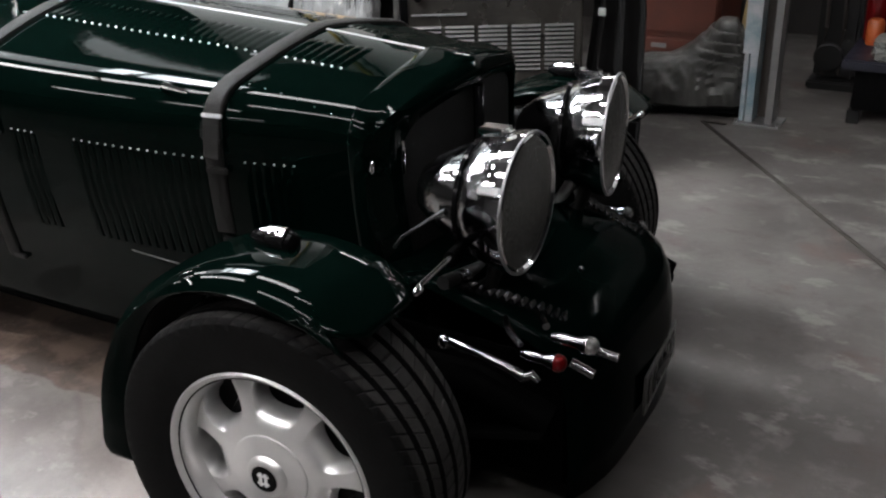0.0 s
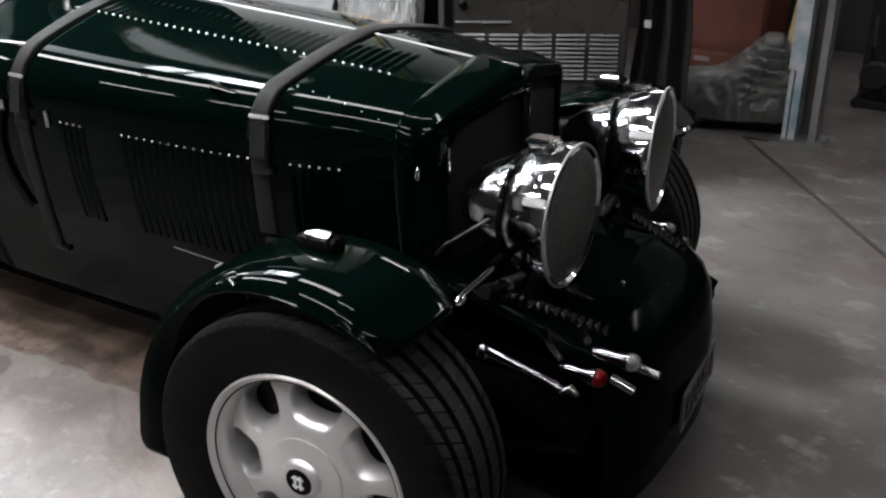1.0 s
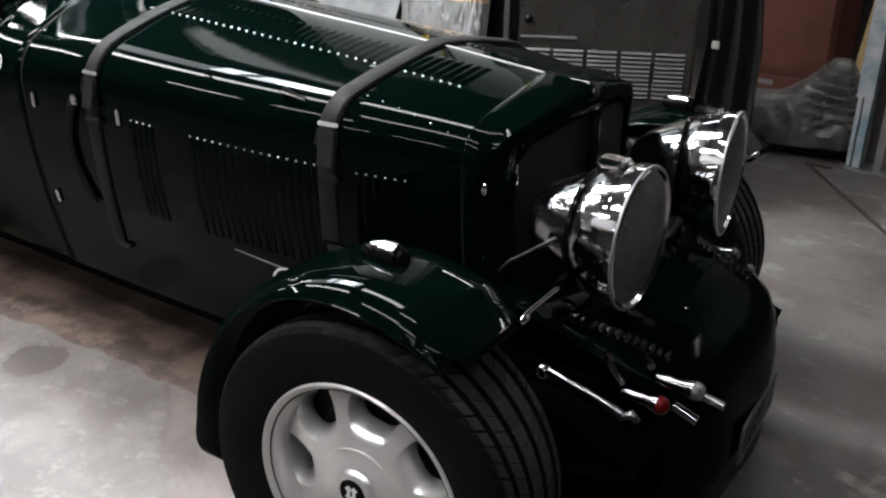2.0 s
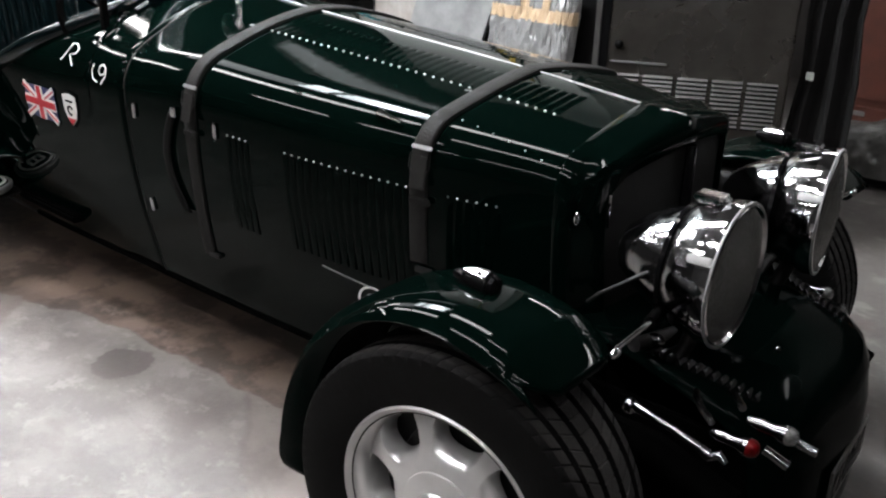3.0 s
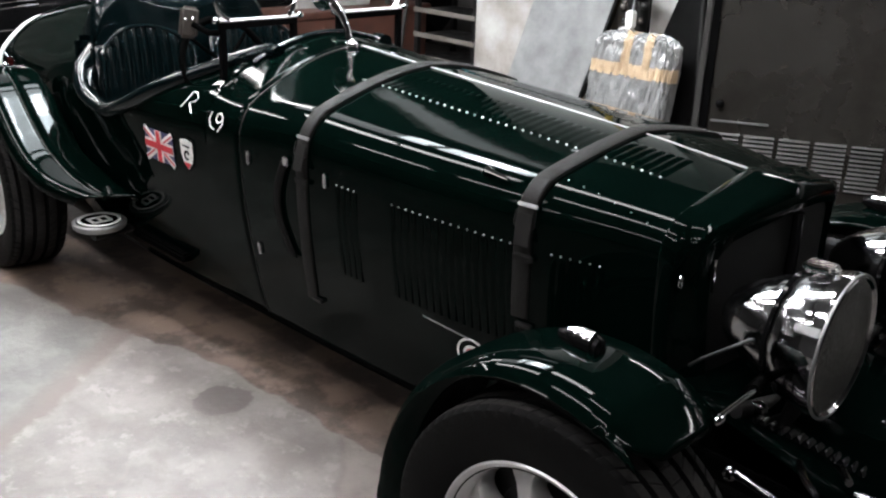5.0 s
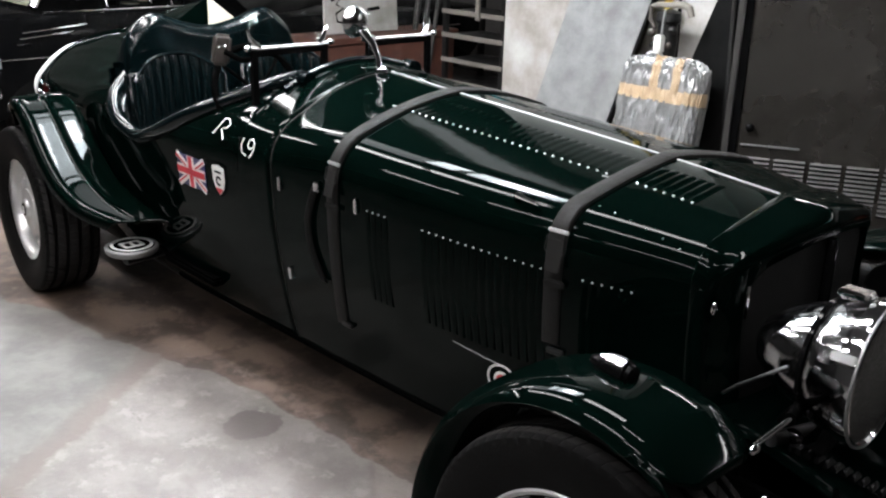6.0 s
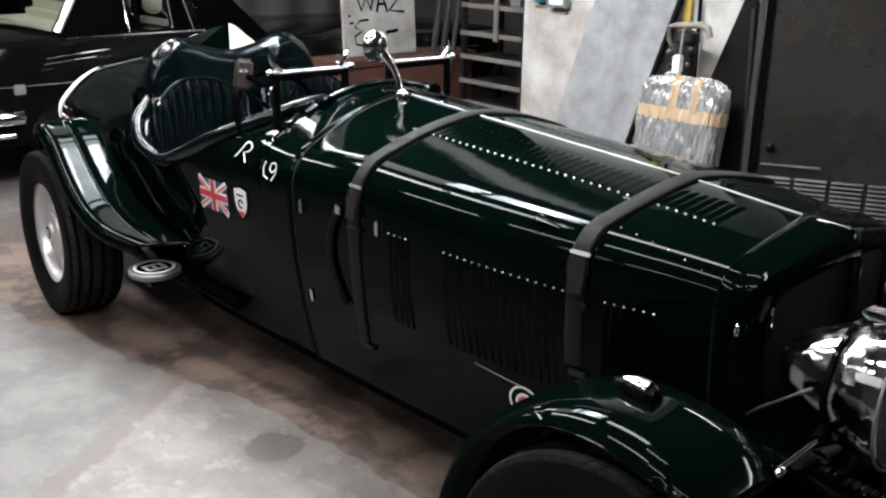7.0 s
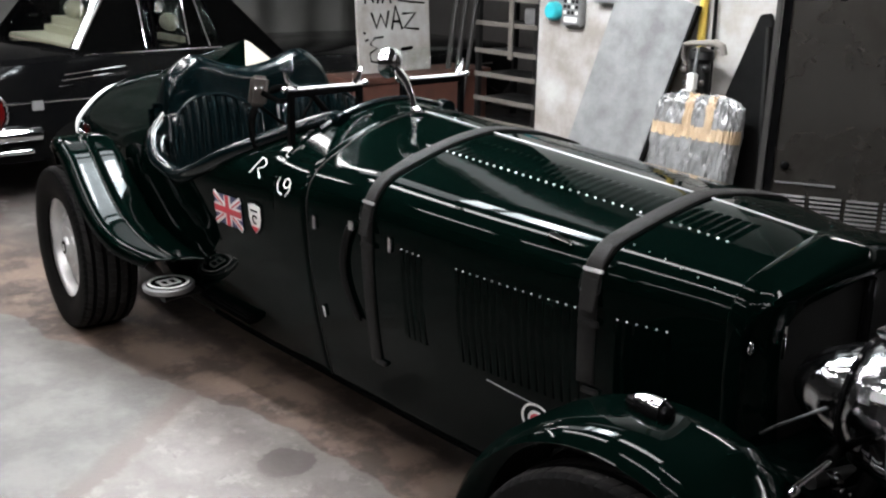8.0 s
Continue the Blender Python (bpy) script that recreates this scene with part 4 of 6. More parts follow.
    a = part("apron_louvre", bump_louvre(0.046, 0.014, 0.006), BLACK, CAR)
    for r, side in enumerate((-1, 1)):
        for k in range(13):
            x = 0.175 + 0.0175 * k
            y = side * lerp([(0.175, 0.305), (0.385, 0.240)], x)
            z = lerp([(0.03, 0.60), (0.15, 0.585), (0.30, 0.55), (0.40, 0.52)], x) - 0.006
            m = facing(Vector((x, y, z)), Vector((0.25, 0, 0.97)).normalized(), Vector((0.97, 0, -0.25)))
            if r == 0 and k == 0:
                a.matrix_basis = m
            else:
                share("apron_louvre", a, m, CAR)


def build_steps():
    for s in (-1, 1):
        st = new("step_plate")
        st.parent = CAR
        st.location = (-2.40, 0.55 * s, 0.345)
        st["label"] = "round black step with a white ringed badge"
        part("step_disc", spin([(0.0, -0.012), (0.092, -0.012), (0.098, -0.006), (0.100, 0.010), (0.096, 0.014), (0.0, 0.014)], 44, "z"), STEEL, st)
        part("step_face", spin([(0.086, 0.013), (0.084, 0.0165), (0.0, 0.0165)], 40, "z"), BLACK, st)
        bm = bmesh.new()
        for poly in ring2(0, 0, 0.068, 0.080, 36) + [bar2(-0.03, -0.034, 0.03, -0.034, 0.013), bar2(-0.03, 0.034, 0.03, 0.034, 0.013), bar2(-0.03, 0.0, 0.03, 0.0, 0.012), bar2(-0.026, -0.036, -0.026, 0.036, 0.013), bar2(0.028, -0.036, 0.028, 0.036, 0.013)]:
            lo = [bm.verts.new((a, b, 0.0165)) for a, b in poly]
            hi = [bm.verts.new((a, b, 0.0185)) for a, b in poly]
            bm.faces.new(hi)
            for i in range(len(poly)):
                bm.faces.new((lo[i - 1], lo[i], hi[i], hi[i - 1]))
        bmesh.ops.recalc_face_normals(bm, faces=bm.faces)
        part("step_mark", bm, WHITE, st, smooth=False)
        part("step_bracket", tube([(0, -0.12 * s, -0.04), (0, 0.03 * s, -0.045)], 0.03, 10, flat=0.5), DARK, st)
        part("running_board", box(-2.32, -1.95, 0.40 * s - 0.06, 0.40 * s + 0.06, 0.30, 0.33, 0.008), FLATBLACK, CAR)
        # raised bead along the rear wing
    g = both([section(-4.2)])[0]
    bm = bmesh.new()
    bm.faces.new([bm.verts.new((-4.203, p.y, p.z)) for p in g])
    part("tail_end", bm, GREEN, CAR, smooth=False)
    rows = [[q for q in both([section(x, out=o)])[0]] for x, o in ((-4.035, 0.0), (-4.030, 0.007), (-4.0, 0.008), (-3.995, 0.0))]
    part("tail_band", grid(rows), WHITE, CAR, "white band round the blunt tail end")
    part("exhaust_pipe", tube([(-0.9, -0.30, 0.22), (-2.0, -0.33, 0.20), (-3.9, -0.33, 0.22)], 0.03, 10), DARK, CAR)


# ---- background things ----
def build_cabinet():
    c = empty("steel_cabinet", "tall dark steel machine cabinet with rows of vent slots", "cabinet", (-0.775, 1.635, 0))
    c.rotation_euler = (0, 0, radians(29))
    x0, x1 = -0.375, 0.385
    part("front_panel", box(x0 + 0.035, x1 - 0.01, 0.0, 0.02, 0.05, 1.95, 0.004), PANEL, c)
    part("carcass", box(x0, x1, 0.021, 0.65, 0.03, 1.98, 0.008), PANEL, c)
    part("edge_rail", box(x0 - 0.026, x0 - 0.002, -0.012, 0.03, 0.02, 1.98, 0.004), SLAT, c, "bright steel corner rail")
    part("dark_gasket", box(x0 + 0.0, x0 + 0.032, -0.004, 0.018, 0.03, 1.97, 0.002), BLACK, c)
    part("plinth", box(x0, x1, 0.04, 0.62, 0.0, 0.03, 0), DARK, c)
    slot = None
    for col in range(5):
        for row in range(11):
            xx = -0.268 + 0.138 * col
            zz = 0.675 - 0.0182 * row
            if slot is None:
                rows = []
                for k in range(3):
                    xk = (-0.060, 0.0, 0.060)[k]
                    rows.append([Vector((xk, y, z)) for y, z in ((-0.001, 0.0065), (-0.007, -0.001), (-0.008, -0.003), (-0.001, -0.004))])
                slot = part("vent_slat", grid(rows), SLAT, c)
                slot.location = (xx, 0, zz)
            else:
                share("vent_slat", slot, Matrix.Translation((xx, 0, zz)), c)
            share("vent_gap", GAPMESH, Matrix.Translation((xx, -0.0015, zz - 0.0065)), c)
    part("vent_trim", box(-0.33, -0.10, -0.006, 0.0, 0.725, 0.733, 0.001), STEEL, c)
    part("knob", ball((-0.30, -0.006, 0.80), 0.018, 0.012, 0.018, 14), BLACK, c)


def wrapped(name, label, cat, loc, w, d, h, mat, seed, puff=0.02, n=26, taper=0.0, bands=()):
    """A soft, creased, roughly boxy bundle; bands of tape are cut from the same skin."""
    e = empty(name, label, cat, loc)
    bm = bmesh.new()
    bmesh.ops.create_cube(bm, size=1)
    bmesh.ops.subdivide_edges(bm, edges=bm.edges, cuts=n, use_grid_fill=True)
    for v in bm.verts:
        p = v.co * 2
        l = max(1e-6, (abs(p.x) ** 6 + abs(p.y) ** 6 + abs(p.z) ** 6) ** (1 / 6))
        q = p / l
        s = noise.fractal(Vector((q.x * 2.2 + seed, q.y * 2.2, q.z * 1.1)), 1.0, 2.2, 4)
        f = 1 - abs(noise.noise(Vector((q.x * 5 + seed, q.y * 5, q.z * 2.0 + q.x)))) * 1.6
        g = 1 - abs(noise.noise(Vector((q.x * 9 - seed, q.y * 9, q.z * 3.5 + q.x * 4)))) * 2.0
        c = 1 - abs(noise.noise(Vector((q.x * 13 + 2 * seed, q.y * 13, q.z * 2.2 - q.x * 3)))) * 2.4
        q *= 1 + puff * (s + f * 0.9 + 0.5 * g + 0.30 * c)
        up = 1 - taper * (0.5 - q.x / 2)
        v.co = Vector((q.x * w / 2, q.y * d / 2 - puff * 0.15 * c * (1 if q.y < 0 else -1) * min(1.0, abs(q.y) * 1.2), max(0.0, (q.z + 1) * h / 2 * up)))
    bm.normal_update()
    for x0, x1, z0, z1 in bands:
        tb = bmesh.new()
        seen = {}
        for fc in bm.faces:
            m = fc.calc_center_median()
            if x0 <= m.x <= x1 and z0 <= m.z <= z1 and m.y < 0.02:
                vs = []
                for v in fc.verts:
                    if v not in seen:
                        seen[v] = tb.verts.new(v.co + v.normal * 0.0025)
                    vs.append(seen[v])
                tb.faces.new(vs)
        part("tape_strip", tb, TAPE, e, "brown parcel tape")
    part("wrapping", bm, mat, e)
    return e


def build_background():
    # wrapped seat back standing on a stool
    e = wrapped("wrapped_seat", "seat back wrapped in silver plastic film and brown tape", "seat", (-1.84, 1.98, 0.34), 0.42, 0.15, 0.58, PLASTIC, 3.1, 0.05, 56, 0.0, ((-0.3, 0.3, 0.385, 0.445), (-0.04, 0.0, 0.43, 0.7), (0.08, 0.12, 0.43, 0.7)))
    e.rotation_euler = (radians(-8), 0, radians(4))
    st = empty("stool", "low dark steel stool under the wrapped seat", "stool", (-1.78, 1.98, 0))
    part("stool_top", box(-0.22, 0.22, -0.10, 0.10, 0.305, 0.34, 0.006), DARK, st)
    for sx in (-1, 1):
        for sy in (-1, 1):
            part("leg", tube([(0.19 * sx, 0.09 * sy, 0), (0.18 * sx, 0.08 * sy, 0.31)], 0.014, 8), DARK, st)
    # white pillar and what leans on it
    tagged(part("pillar", box(-3.23, -1.60, 2.30, 2.75, 0, 1.62, 0.012), PLASTER, smooth=False), "white plastered brick pillar with chipped edges", "pillar", kind="structure")
    tagged(part("pillar_upper", box(-3.225, -1.605, 2.305, 2.745, 1.62, 3.6, 0), LIMEWASH, smooth=False), "whitewashed upper part of the pillar", "pillar", kind="structure")
    b = empty("leaning_board", "grey laminate board leaning against the white pillar", "board", (-2.59, 2.02, 0.06))
    bm = box(-0.255, 0.245, -0.014, 0.014, 0, 1.40, 0.003)
    ob = part("board_sheet", bm, BOARD, b)
    ob.matrix_basis = pose(0, 0, 0.0, -8, 13.4, 0)
    ob = part("edge_band", box(0.246, 0.264, -0.018, 0.018, 0.0, 1.40, 0.003), RUBBER, b)
    ob.matrix_basis = pose(0, 0, 0.0, -8, 13.4, 0)
    k = empty("leaning_pad", "black padded panel leaning between pillar and cabinet", "panel", (-1.40, 2.02, 0))
    outline = ((-0.55, 0.0), (-0.14, 0.0), (-0.17, 0.6), (-0.225, 1.28), (-0.25, 1.335), (-0.305, 1.325), (-0.44, 0.93), (-0.53, 0.55))
    bm = bmesh.new()
    lo = [bm.verts.new((x, 0.18 + 0.05 * z, z)) for x, z in outline]
    hi = [bm.verts.new((x, 0.21 + 0.05 * z, z)) for x, z in outline]
    bm.faces.new(lo)
    bm.faces.new(list(reversed(hi)))
    for i in range(len(lo)):
        bm.faces.new((lo[i - 1], hi[i - 1], hi[i], lo[i]))
    bmesh.ops.recalc_face_normals(bm, faces=bm.faces)
    bmesh.ops.bevel(bm, geom=list(bm.edges), offset=0.006, segments=2, affect="EDGES", clamp_overlap=True)
    part("panel_sheet", bm, RUBBER, k)
    part("panel_rib", tube([(-0.16, 0.165, 0.01), (-0.19, 0.195, 0.6), (-0.245, 0.235, 1.27)], 0.011, 8), DARK, k)
    # chrome pump head on a pole
    j = empty("hand_pump", "chrome and grey hand pump standing behind the seat", "pump", (-1.93, 2.14, 0))
    part("pump_base", spin([(0.0, 0.0), (0.07, 0.0), (0.07, 0.015), (0.03, 0.03), (0.0, 0.03)], 24, "z"), DARK, j)
    part("pump_pole", tube([(0, 0, 0.02), (0, 0, 1.0)], 0.022, 12), DARK, j)
    part("pump_body", spin([(0.0, 0.90), (0.05, 0.91), (0.055, 1.0), (0.05, 1.08), (0.065, 1.10), (0.06, 1.14), (0.0, 1.16)], 24, "z"), DARK, j)
    part("pump_handle", tube([(-0.095, -0.02, 1.160), (-0.06, -0.02, 1.172), (0.03, -0.02, 1.178), (0.09, -0.02, 1.185), (0.13, -0.02, 1.170), (0.145, -0.02, 1.13)], [0.012, 0.014, 0.016, 0.019, 0.019, 0.017], 10), RACKW, j)
    for k, (dx, z, r) in enumerate(((-0.062, 1.04, 0.022), (0.060, 1.06, 0.020), (0.045, 0.985, 0.016), (-0.050, 0.975, 0.017))):
        part("pump_knob", ball((dx, -0.045, z), r, r * 0.9, r, 12), DARK if k % 2 else RUST, j)
    part("pump_bracket", tube([(-0.09, -0.03, 1.165), (-0.085, -0.035, 1.10), (-0.05, -0.045, 1.06)], 0.011, 8), RUST, j)
    part("pump_rod", tube([(0.015, -0.07, 1.03), (0.018, -0.06, 1.16)], 0.007, 8), STEEL, j)
    part("pump_spout", box(-0.010, 0.030, -0.10, -0.05, 0.945, 1.035, 0.008, 3), WHITE, j, "bright chromed spout")
    part("pump_collar", box(-0.045, 0.028, -0.105, -0.05, 0.915, 0.948, 0.008), ALLOY, j)
    y = empty("yellow_pipe", "yellow painted pipe rising up the white pillar", "pipe", (-2.03, 2.27, 0))
    part("pipe", tube([(0, 0, 0), (0, 0, 3.58)], 0.022, 12), YELLOW, y)
    y = empty("black_hose", "thin black hose hanging beside the yellow pipe", "hose", (-1.965, 2.27, 0))
    part("hose", tube([(0, 0, 0), (0.012, 0, 0.9), (0, 0, 1.5), (0.01, 0, 3.58)], 0.010, 8), RUBBER, y)
    # control boxes on the pillar
    m = empty("control_box", "small grey control box with keypad on the pillar", "control box", (-2.92, 2.298, 1.27))
    part("box_body", box(-0.075, 0.075, -0.05, 0.0, -0.085, 0.12, 0.008), STEEL, m)
    for r in range(4):
        for q in range(4):
            part("key", box(-0.055 + 0.03 * q, -0.035 + 0.03 * q, -0.056, -0.048, -0.02 + 0.032 * r, 0.0 + 0.032 * r, 0.002), DARK if (r + q) % 3 else WHITE, m)
    part("screen", box(-0.05, 0.05, -0.054, -0.048, -0.065, -0.035, 0.002), WHITE, m)
    t = empty("teal_knob", "round teal plastic knob on a plate on the pillar", "switch", (-3.07, 2.298, 1.26))
    part("plate", box(-0.05, 0.05, -0.012, 0.0, -0.06, 0.10, 0.004), STEEL, t)
    part("knob_cap", moved(spin([(0.0, -0.075), (0.04, -0.07), (0.055, -0.05), (0.055, -0.012), (0.0, -0.012)], 24, "y"), Matrix()), TEAL, t)
    g = empty("junction_box", "plain grey junction box on the pillar", "junction box", (-2.66, 2.298, 1.40))
    part("box_body", box(-0.085, 0.085, -0.06, 0.0, -0.075, 0.10, 0.006), STEEL, g)
    # rack of shelves and leaning bars
    r = empty("steel_rack", "brown steel rack holding timber and rods", "rack", (-4.45, 3.2, 0))
    for x in (-0.27, 0.36):
        for yy in (0.0, 0.4):
            part("upright", box(x - 0.02, x + 0.02, yy - 0.02, yy + 0.02, 0, 2.2, 0.003), DARK, r)
    for z in (0.30, 0.47, 0.66, 0.84, 1.05, 1.24, 1.5):
        part("shelf_bar", box(-0.29, 0.38, -0.03, -0.021, z - 0.018, z + 0.018, 0.003), RACKW, r)
        part("shelf_board", box(-0.25, 0.34, 0.02, 0.38, z - 0.012, z + 0.004, 0.002), DARK, r)
    part("centre_post", box(0.10, 0.14, -0.05, -0.031, 0.80, 2.0, 0.003), RACKW, r)
    part("shelf_box", box(0.18, 0.33, 0.03, 0.3, 1.06, 1.18, 0.01), STEEL, r)
    for k in range(3):
        l = empty("steel_bar", "long grey steel bar leaning against the rack", "bar", (-4.90 + 0.09 * k, 3.02 + 0.02 * k, 0), "leaning bars")
        part("bar", tube([(-0.10, 0, 0.0), (0.13, 0.12, 2.1)], 0.022 - 0.003 * k, 10), SLAT, l)
    # handwritten notice board on a red-brown bench
    bn = empty("red_bench", "low red-brown timber bench by the far wall", "bench", (-4.98, 2.65, 0))
    part("bench_top", box(-0.20, 0.20, -0.62, 0.75, 0.63, 0.68, 0.006), WOODD, bn)
    part("bench_front", box(0.14, 0.18, -0.58, 0.72, 0.10, 0.625, 0.005), WOODD, bn)
    for yy in (-0.58, 0.70):
        part("bench_leg", box(-0.17, 0.13, yy - 0.03, yy + 0.03, 0.0, 0.625, 0.005), WOODD, bn)
    sg = empty("notice_board", "white notice board with black handwritten capitals on a bench", "notice board", (-4.97, 2.57, 0.684))
    sg.rotation_euler = (0, radians(-4), 0)
    part("board", box(-0.012, 0.012, -0.35, 0.34, 0.0, 0.95, 0.004), PLASTER, sg)
    # felt-pen capitals in three uneven lines, as strokes
    letters = (
        (0.0085, (((-0.27, 0.70), (-0.272, 0.51)), ((-0.195, 0.69), (-0.262, 0.60), (-0.195, 0.52)), ((-0.18, 0.68), (-0.145, 0.61)), ((-0.105, 0.69), (-0.16, 0.51)), ((-0.115, 0.51), (-0.07, 0.66), (-0.035, 0.51)), ((-0.10, 0.565), (-0.045, 0.565)))),
        (0.0055, (((0.10, 0.625), (0.065, 0.635), (0.065, 0.60), (0.10, 0.585), (0.06, 0.555)), ((0.125, 0.60), (0.145, 0.63), (0.165, 0.60), (0.145, 0.56), (0.125, 0.60)), ((0.215, 0.63), (0.185, 0.62), (0.21, 0.59), (0.18, 0.555)), ((0.275, 0.63), (0.24, 0.62), (0.27, 0.585), (0.235, 0.55)))),
        (0.0075, (((0.03, 0.53), (0.16, 0.515), (0.29, 0.505)),)),
        (0.0095, (((-0.222, 0.445), (-0.178, 0.335), (-0.135, 0.43), (-0.09, 0.335), (-0.06, 0.455)), ((-0.035, 0.315), (0.005, 0.49), (0.065, 0.315)), ((-0.02, 0.375), (0.05, 0.375)), ((0.07, 0.43), (0.20, 0.435), (0.085, 0.325), (0.225, 0.31)))),
        (0.0085, (((-0.12, 0.265), (-0.20, 0.26), (-0.245, 0.215), (-0.18, 0.185), (-0.25, 0.15), (-0.24, 0.09), (-0.17, 0.075)), ((-0.30, 0.305), (-0.285, 0.295)), ((-0.29, 0.245), (-0.26, 0.25)))),
        (0.014, (((0.045, 0.165), (0.155, 0.175)),)))
    for wide, strokes in letters:
        for ln in strokes:
            part("pen_stroke", tube([Vector((0.0135, y, z)) for y, z in ln], wide, 6), BLACK, sg, smooth=False)
    # hanging dark cloth beside the cabinet
    rows = []
    for k in range(25):
        u = k / 24
        rows.append([Vector((-0.455 + 0.25 * u + 0.012 * math.sin(v * 5 + u * 4), 1.93 + 0.03 * math.sin(u * 17) + 0.02 * math.sin(v * 9), 0.0 + 1.9 * v / 8)) for v in range(9)])
    ob = tagged(part("black_cloth", grid(rows), CLOTH), "black cloth hanging beside the steel cabinet", "cloth")
    ob.modifiers.new("thick", "SOLIDIFY").thickness = 0.006
    tagged(part("paper_tag", box(-0.395, -0.362, 1.865, 1.87, 0.705, 0.738, 0.002), SHEET, smooth=False), "torn grey paper tag on the black cloth", "tag")
    # blue steel post with base plate
    p = empty("steel_post", "worn blue and grey steel stanchion bolted to the floor", "post", (0.065, 2.93, 0))
    part("web", box(-0.080, 0.080, 0.055, 0.065, 0.012, 3.59, 0.001), RUST, p)
    part("flange", box(-0.083, -0.062, -0.05, 0.054, 0.012, 3.59, 0.002), POSTBLUE, p)
    part("flange", box(-0.052, -0.016, -0.06, 0.054, 0.012, 3.59, 0.002), POSTBLUE, p)
    part("flange", box(0.048, 0.083, -0.06, 0.054, 0.012, 3.59, 0.002), STEEL, p)
    part("paint_patch", box(-0.088, -0.012, -0.067, -0.061, 0.36, 3.59, 0.001), POSTBLUE, p)
    part("base_plate", box(-0.10, 0.125, -0.095, 0.09, 0.0, 0.012, 0.003), STEEL, p)
    for sx in (-1, 1):
        part("anchor_bolt", spin([(0.0, 0.012), (0.008, 0.012), (0.008, 0.028), (0.0, 0.030)], 8, "z", at=(0.10 * sx + 0.012, -0.075, 0)), STEEL, p)
    # covered bundle and low trolley
    e = empty("covered_bundle", "long bundle under a creased grey plastic sheet with a pleated end", "bundle", (-0.36, 3.06, 0.05))
    e.rotation_euler = (0, 0, radians(14))
    rows = []
    for i in range(71):
        u = i / 70
        end = max(0.0, 1 - abs(2 * u - 1) ** 9) ** 0.5
        high = lerp([(0.0, 0.15), (0.12, 0.20), (0.45, 0.245), (0.62, 0.33), (0.78, 0.405), (0.90, 0.41), (1.0, 0.36)], u)
        deep = lerp([(0.0, 0.13), (0.5, 0.16), (1.0, 0.17)], u)
        row = []
        for j in range(61):
            a = math.pi * j / 60
            c, n = math.cos(a), math.sin(a)
            y, z = -deep * math.copysign(abs(c) ** 0.65, c) * (0.3 + 0.7 * end), high * n ** 0.6 * (0.25 + 0.75 * end)
            q = Vector((u * 5.0, y * 9, z * 9))
            crease = 1 - 2.2 * abs(noise.noise(q * 1.2)) + 0.6 * (1 - 2 * abs(noise.noise(q * 2.7 + Vector((3, 1, 7)))))
            pleat = max(0.0, min(1.0, (u - 0.56) / 0.14)) * (abs(math.sin(math.pi * (z + 0.05 * (u - 0.8)) / 0.047)) - 0.5)
            f = 0.013 * crease * (1 - 0.5 * max(0.0, min(1.0, (u - 0.5) / 0.2))) + 0.036 * pleat
            row.append(Vector((-0.33 + 0.64 * u + 0.01 * crease, y + f * (-c if abs(c) > 0.05 else 0), max(0.002, z + f * n))))
        rows.append(row)
    part("sheet", grid(rows[:44]), DUSTSHEET, e)
    part("pleated_end", grid(rows[43:]), DUSTSHEET, e, "pleated end of the plastic sheet")
    t = empty("low_trolley", "low black trolley under the covered bundle", "trolley", (-0.36, 3.06, 0))
    t.rotation_euler = (0, 0, radians(14))
    part("deck", box(-0.34, 0.34, -0.20, 0.20, 0.025, 0.05, 0.006), BLACK, t)
    for sx in (-1, 1):
        for sy in (-1, 1):
            part("castor", ball((0.28 * sx, 0.15 * sy, 0.0135), 0.018, 0.010, 0.0135, 10), RUBBER, t)
    w = empty("wood_cupboard", "red-brown wooden cupboard with a small bright plate", "cupboard", (-0.72, 4.05, 0))
    part("body", box(-0.36, 0.26, 0.0, 0.5, 0.0, 1.4, 0.01), WOOD, w)
    part("door", box(-0.34, 0.24, -0.022, -0.002, 0.16, 1.36, 0.006), WOOD, w)
    part("drawer", box(-0.34, 0.24, -0.02, -0.002, 0.03, 0.12, 0.006), WOOD, w)
    part("plate", box(-0.16, -0.06, -0.027, -0.0205, 0.06, 0.09, 0.003), STEEL, w)
    l = empty("yellow_plank", "pale yellow timber plank leaning on the cupboard", "plank", (-0.30, 3.95, 0))
    ob = part("plank", box(-0.03, 0.03, -0.012, 0.012, 0, 1.6, 0.003), YELLOWWOOD, l)
    ob.matrix_basis = pose(0, 0, 0.005, -10, 4, 0)
    # dark machine behind the post
    d = empty("old_engine", "greasy dark engine block on a stand behind the post", "engine", (0.27, 3.75, 0))
    part("stand", box(-0.12, 0.14, -0.1, 0.30, 0.0, 0.05, 0.01), DARK, d)
    part("block", box(-0.10, 0.12, -0.04, 0.28, 0.05, 0.66, 0.02, 2), DARK, d)
    for k in range(2):
        part("pipe", tube([(-0.05 + 0.09 * k, -0.05, 0.08), (-0.06 + 0.09 * k, -0.07, 0.2), (-0.05 + 0.09 * k, -0.065, 0.34), (-0.06 + 0.09 * k, -0.045, 0.50)], 0.010, 8), RUST, d)
    part("flywheel", spin([(0.0, -0.09), (0.07, -0.09), (0.08, -0.08), (0.08, -0.05), (0.0, -0.05)], 24, "y", at=(-0.02, 0, 0.18)), DARK, d)
    # bench with oddments at the side
    h = empty("dark_workbench", "dark blue workbench edge with oddments on it", "workbench", (0.83, 3.32, 0))
    part("top", box(-0.42, 0.7, -0.28, 0.5, 0.28, 0.33, 0.01), NAVY, h)
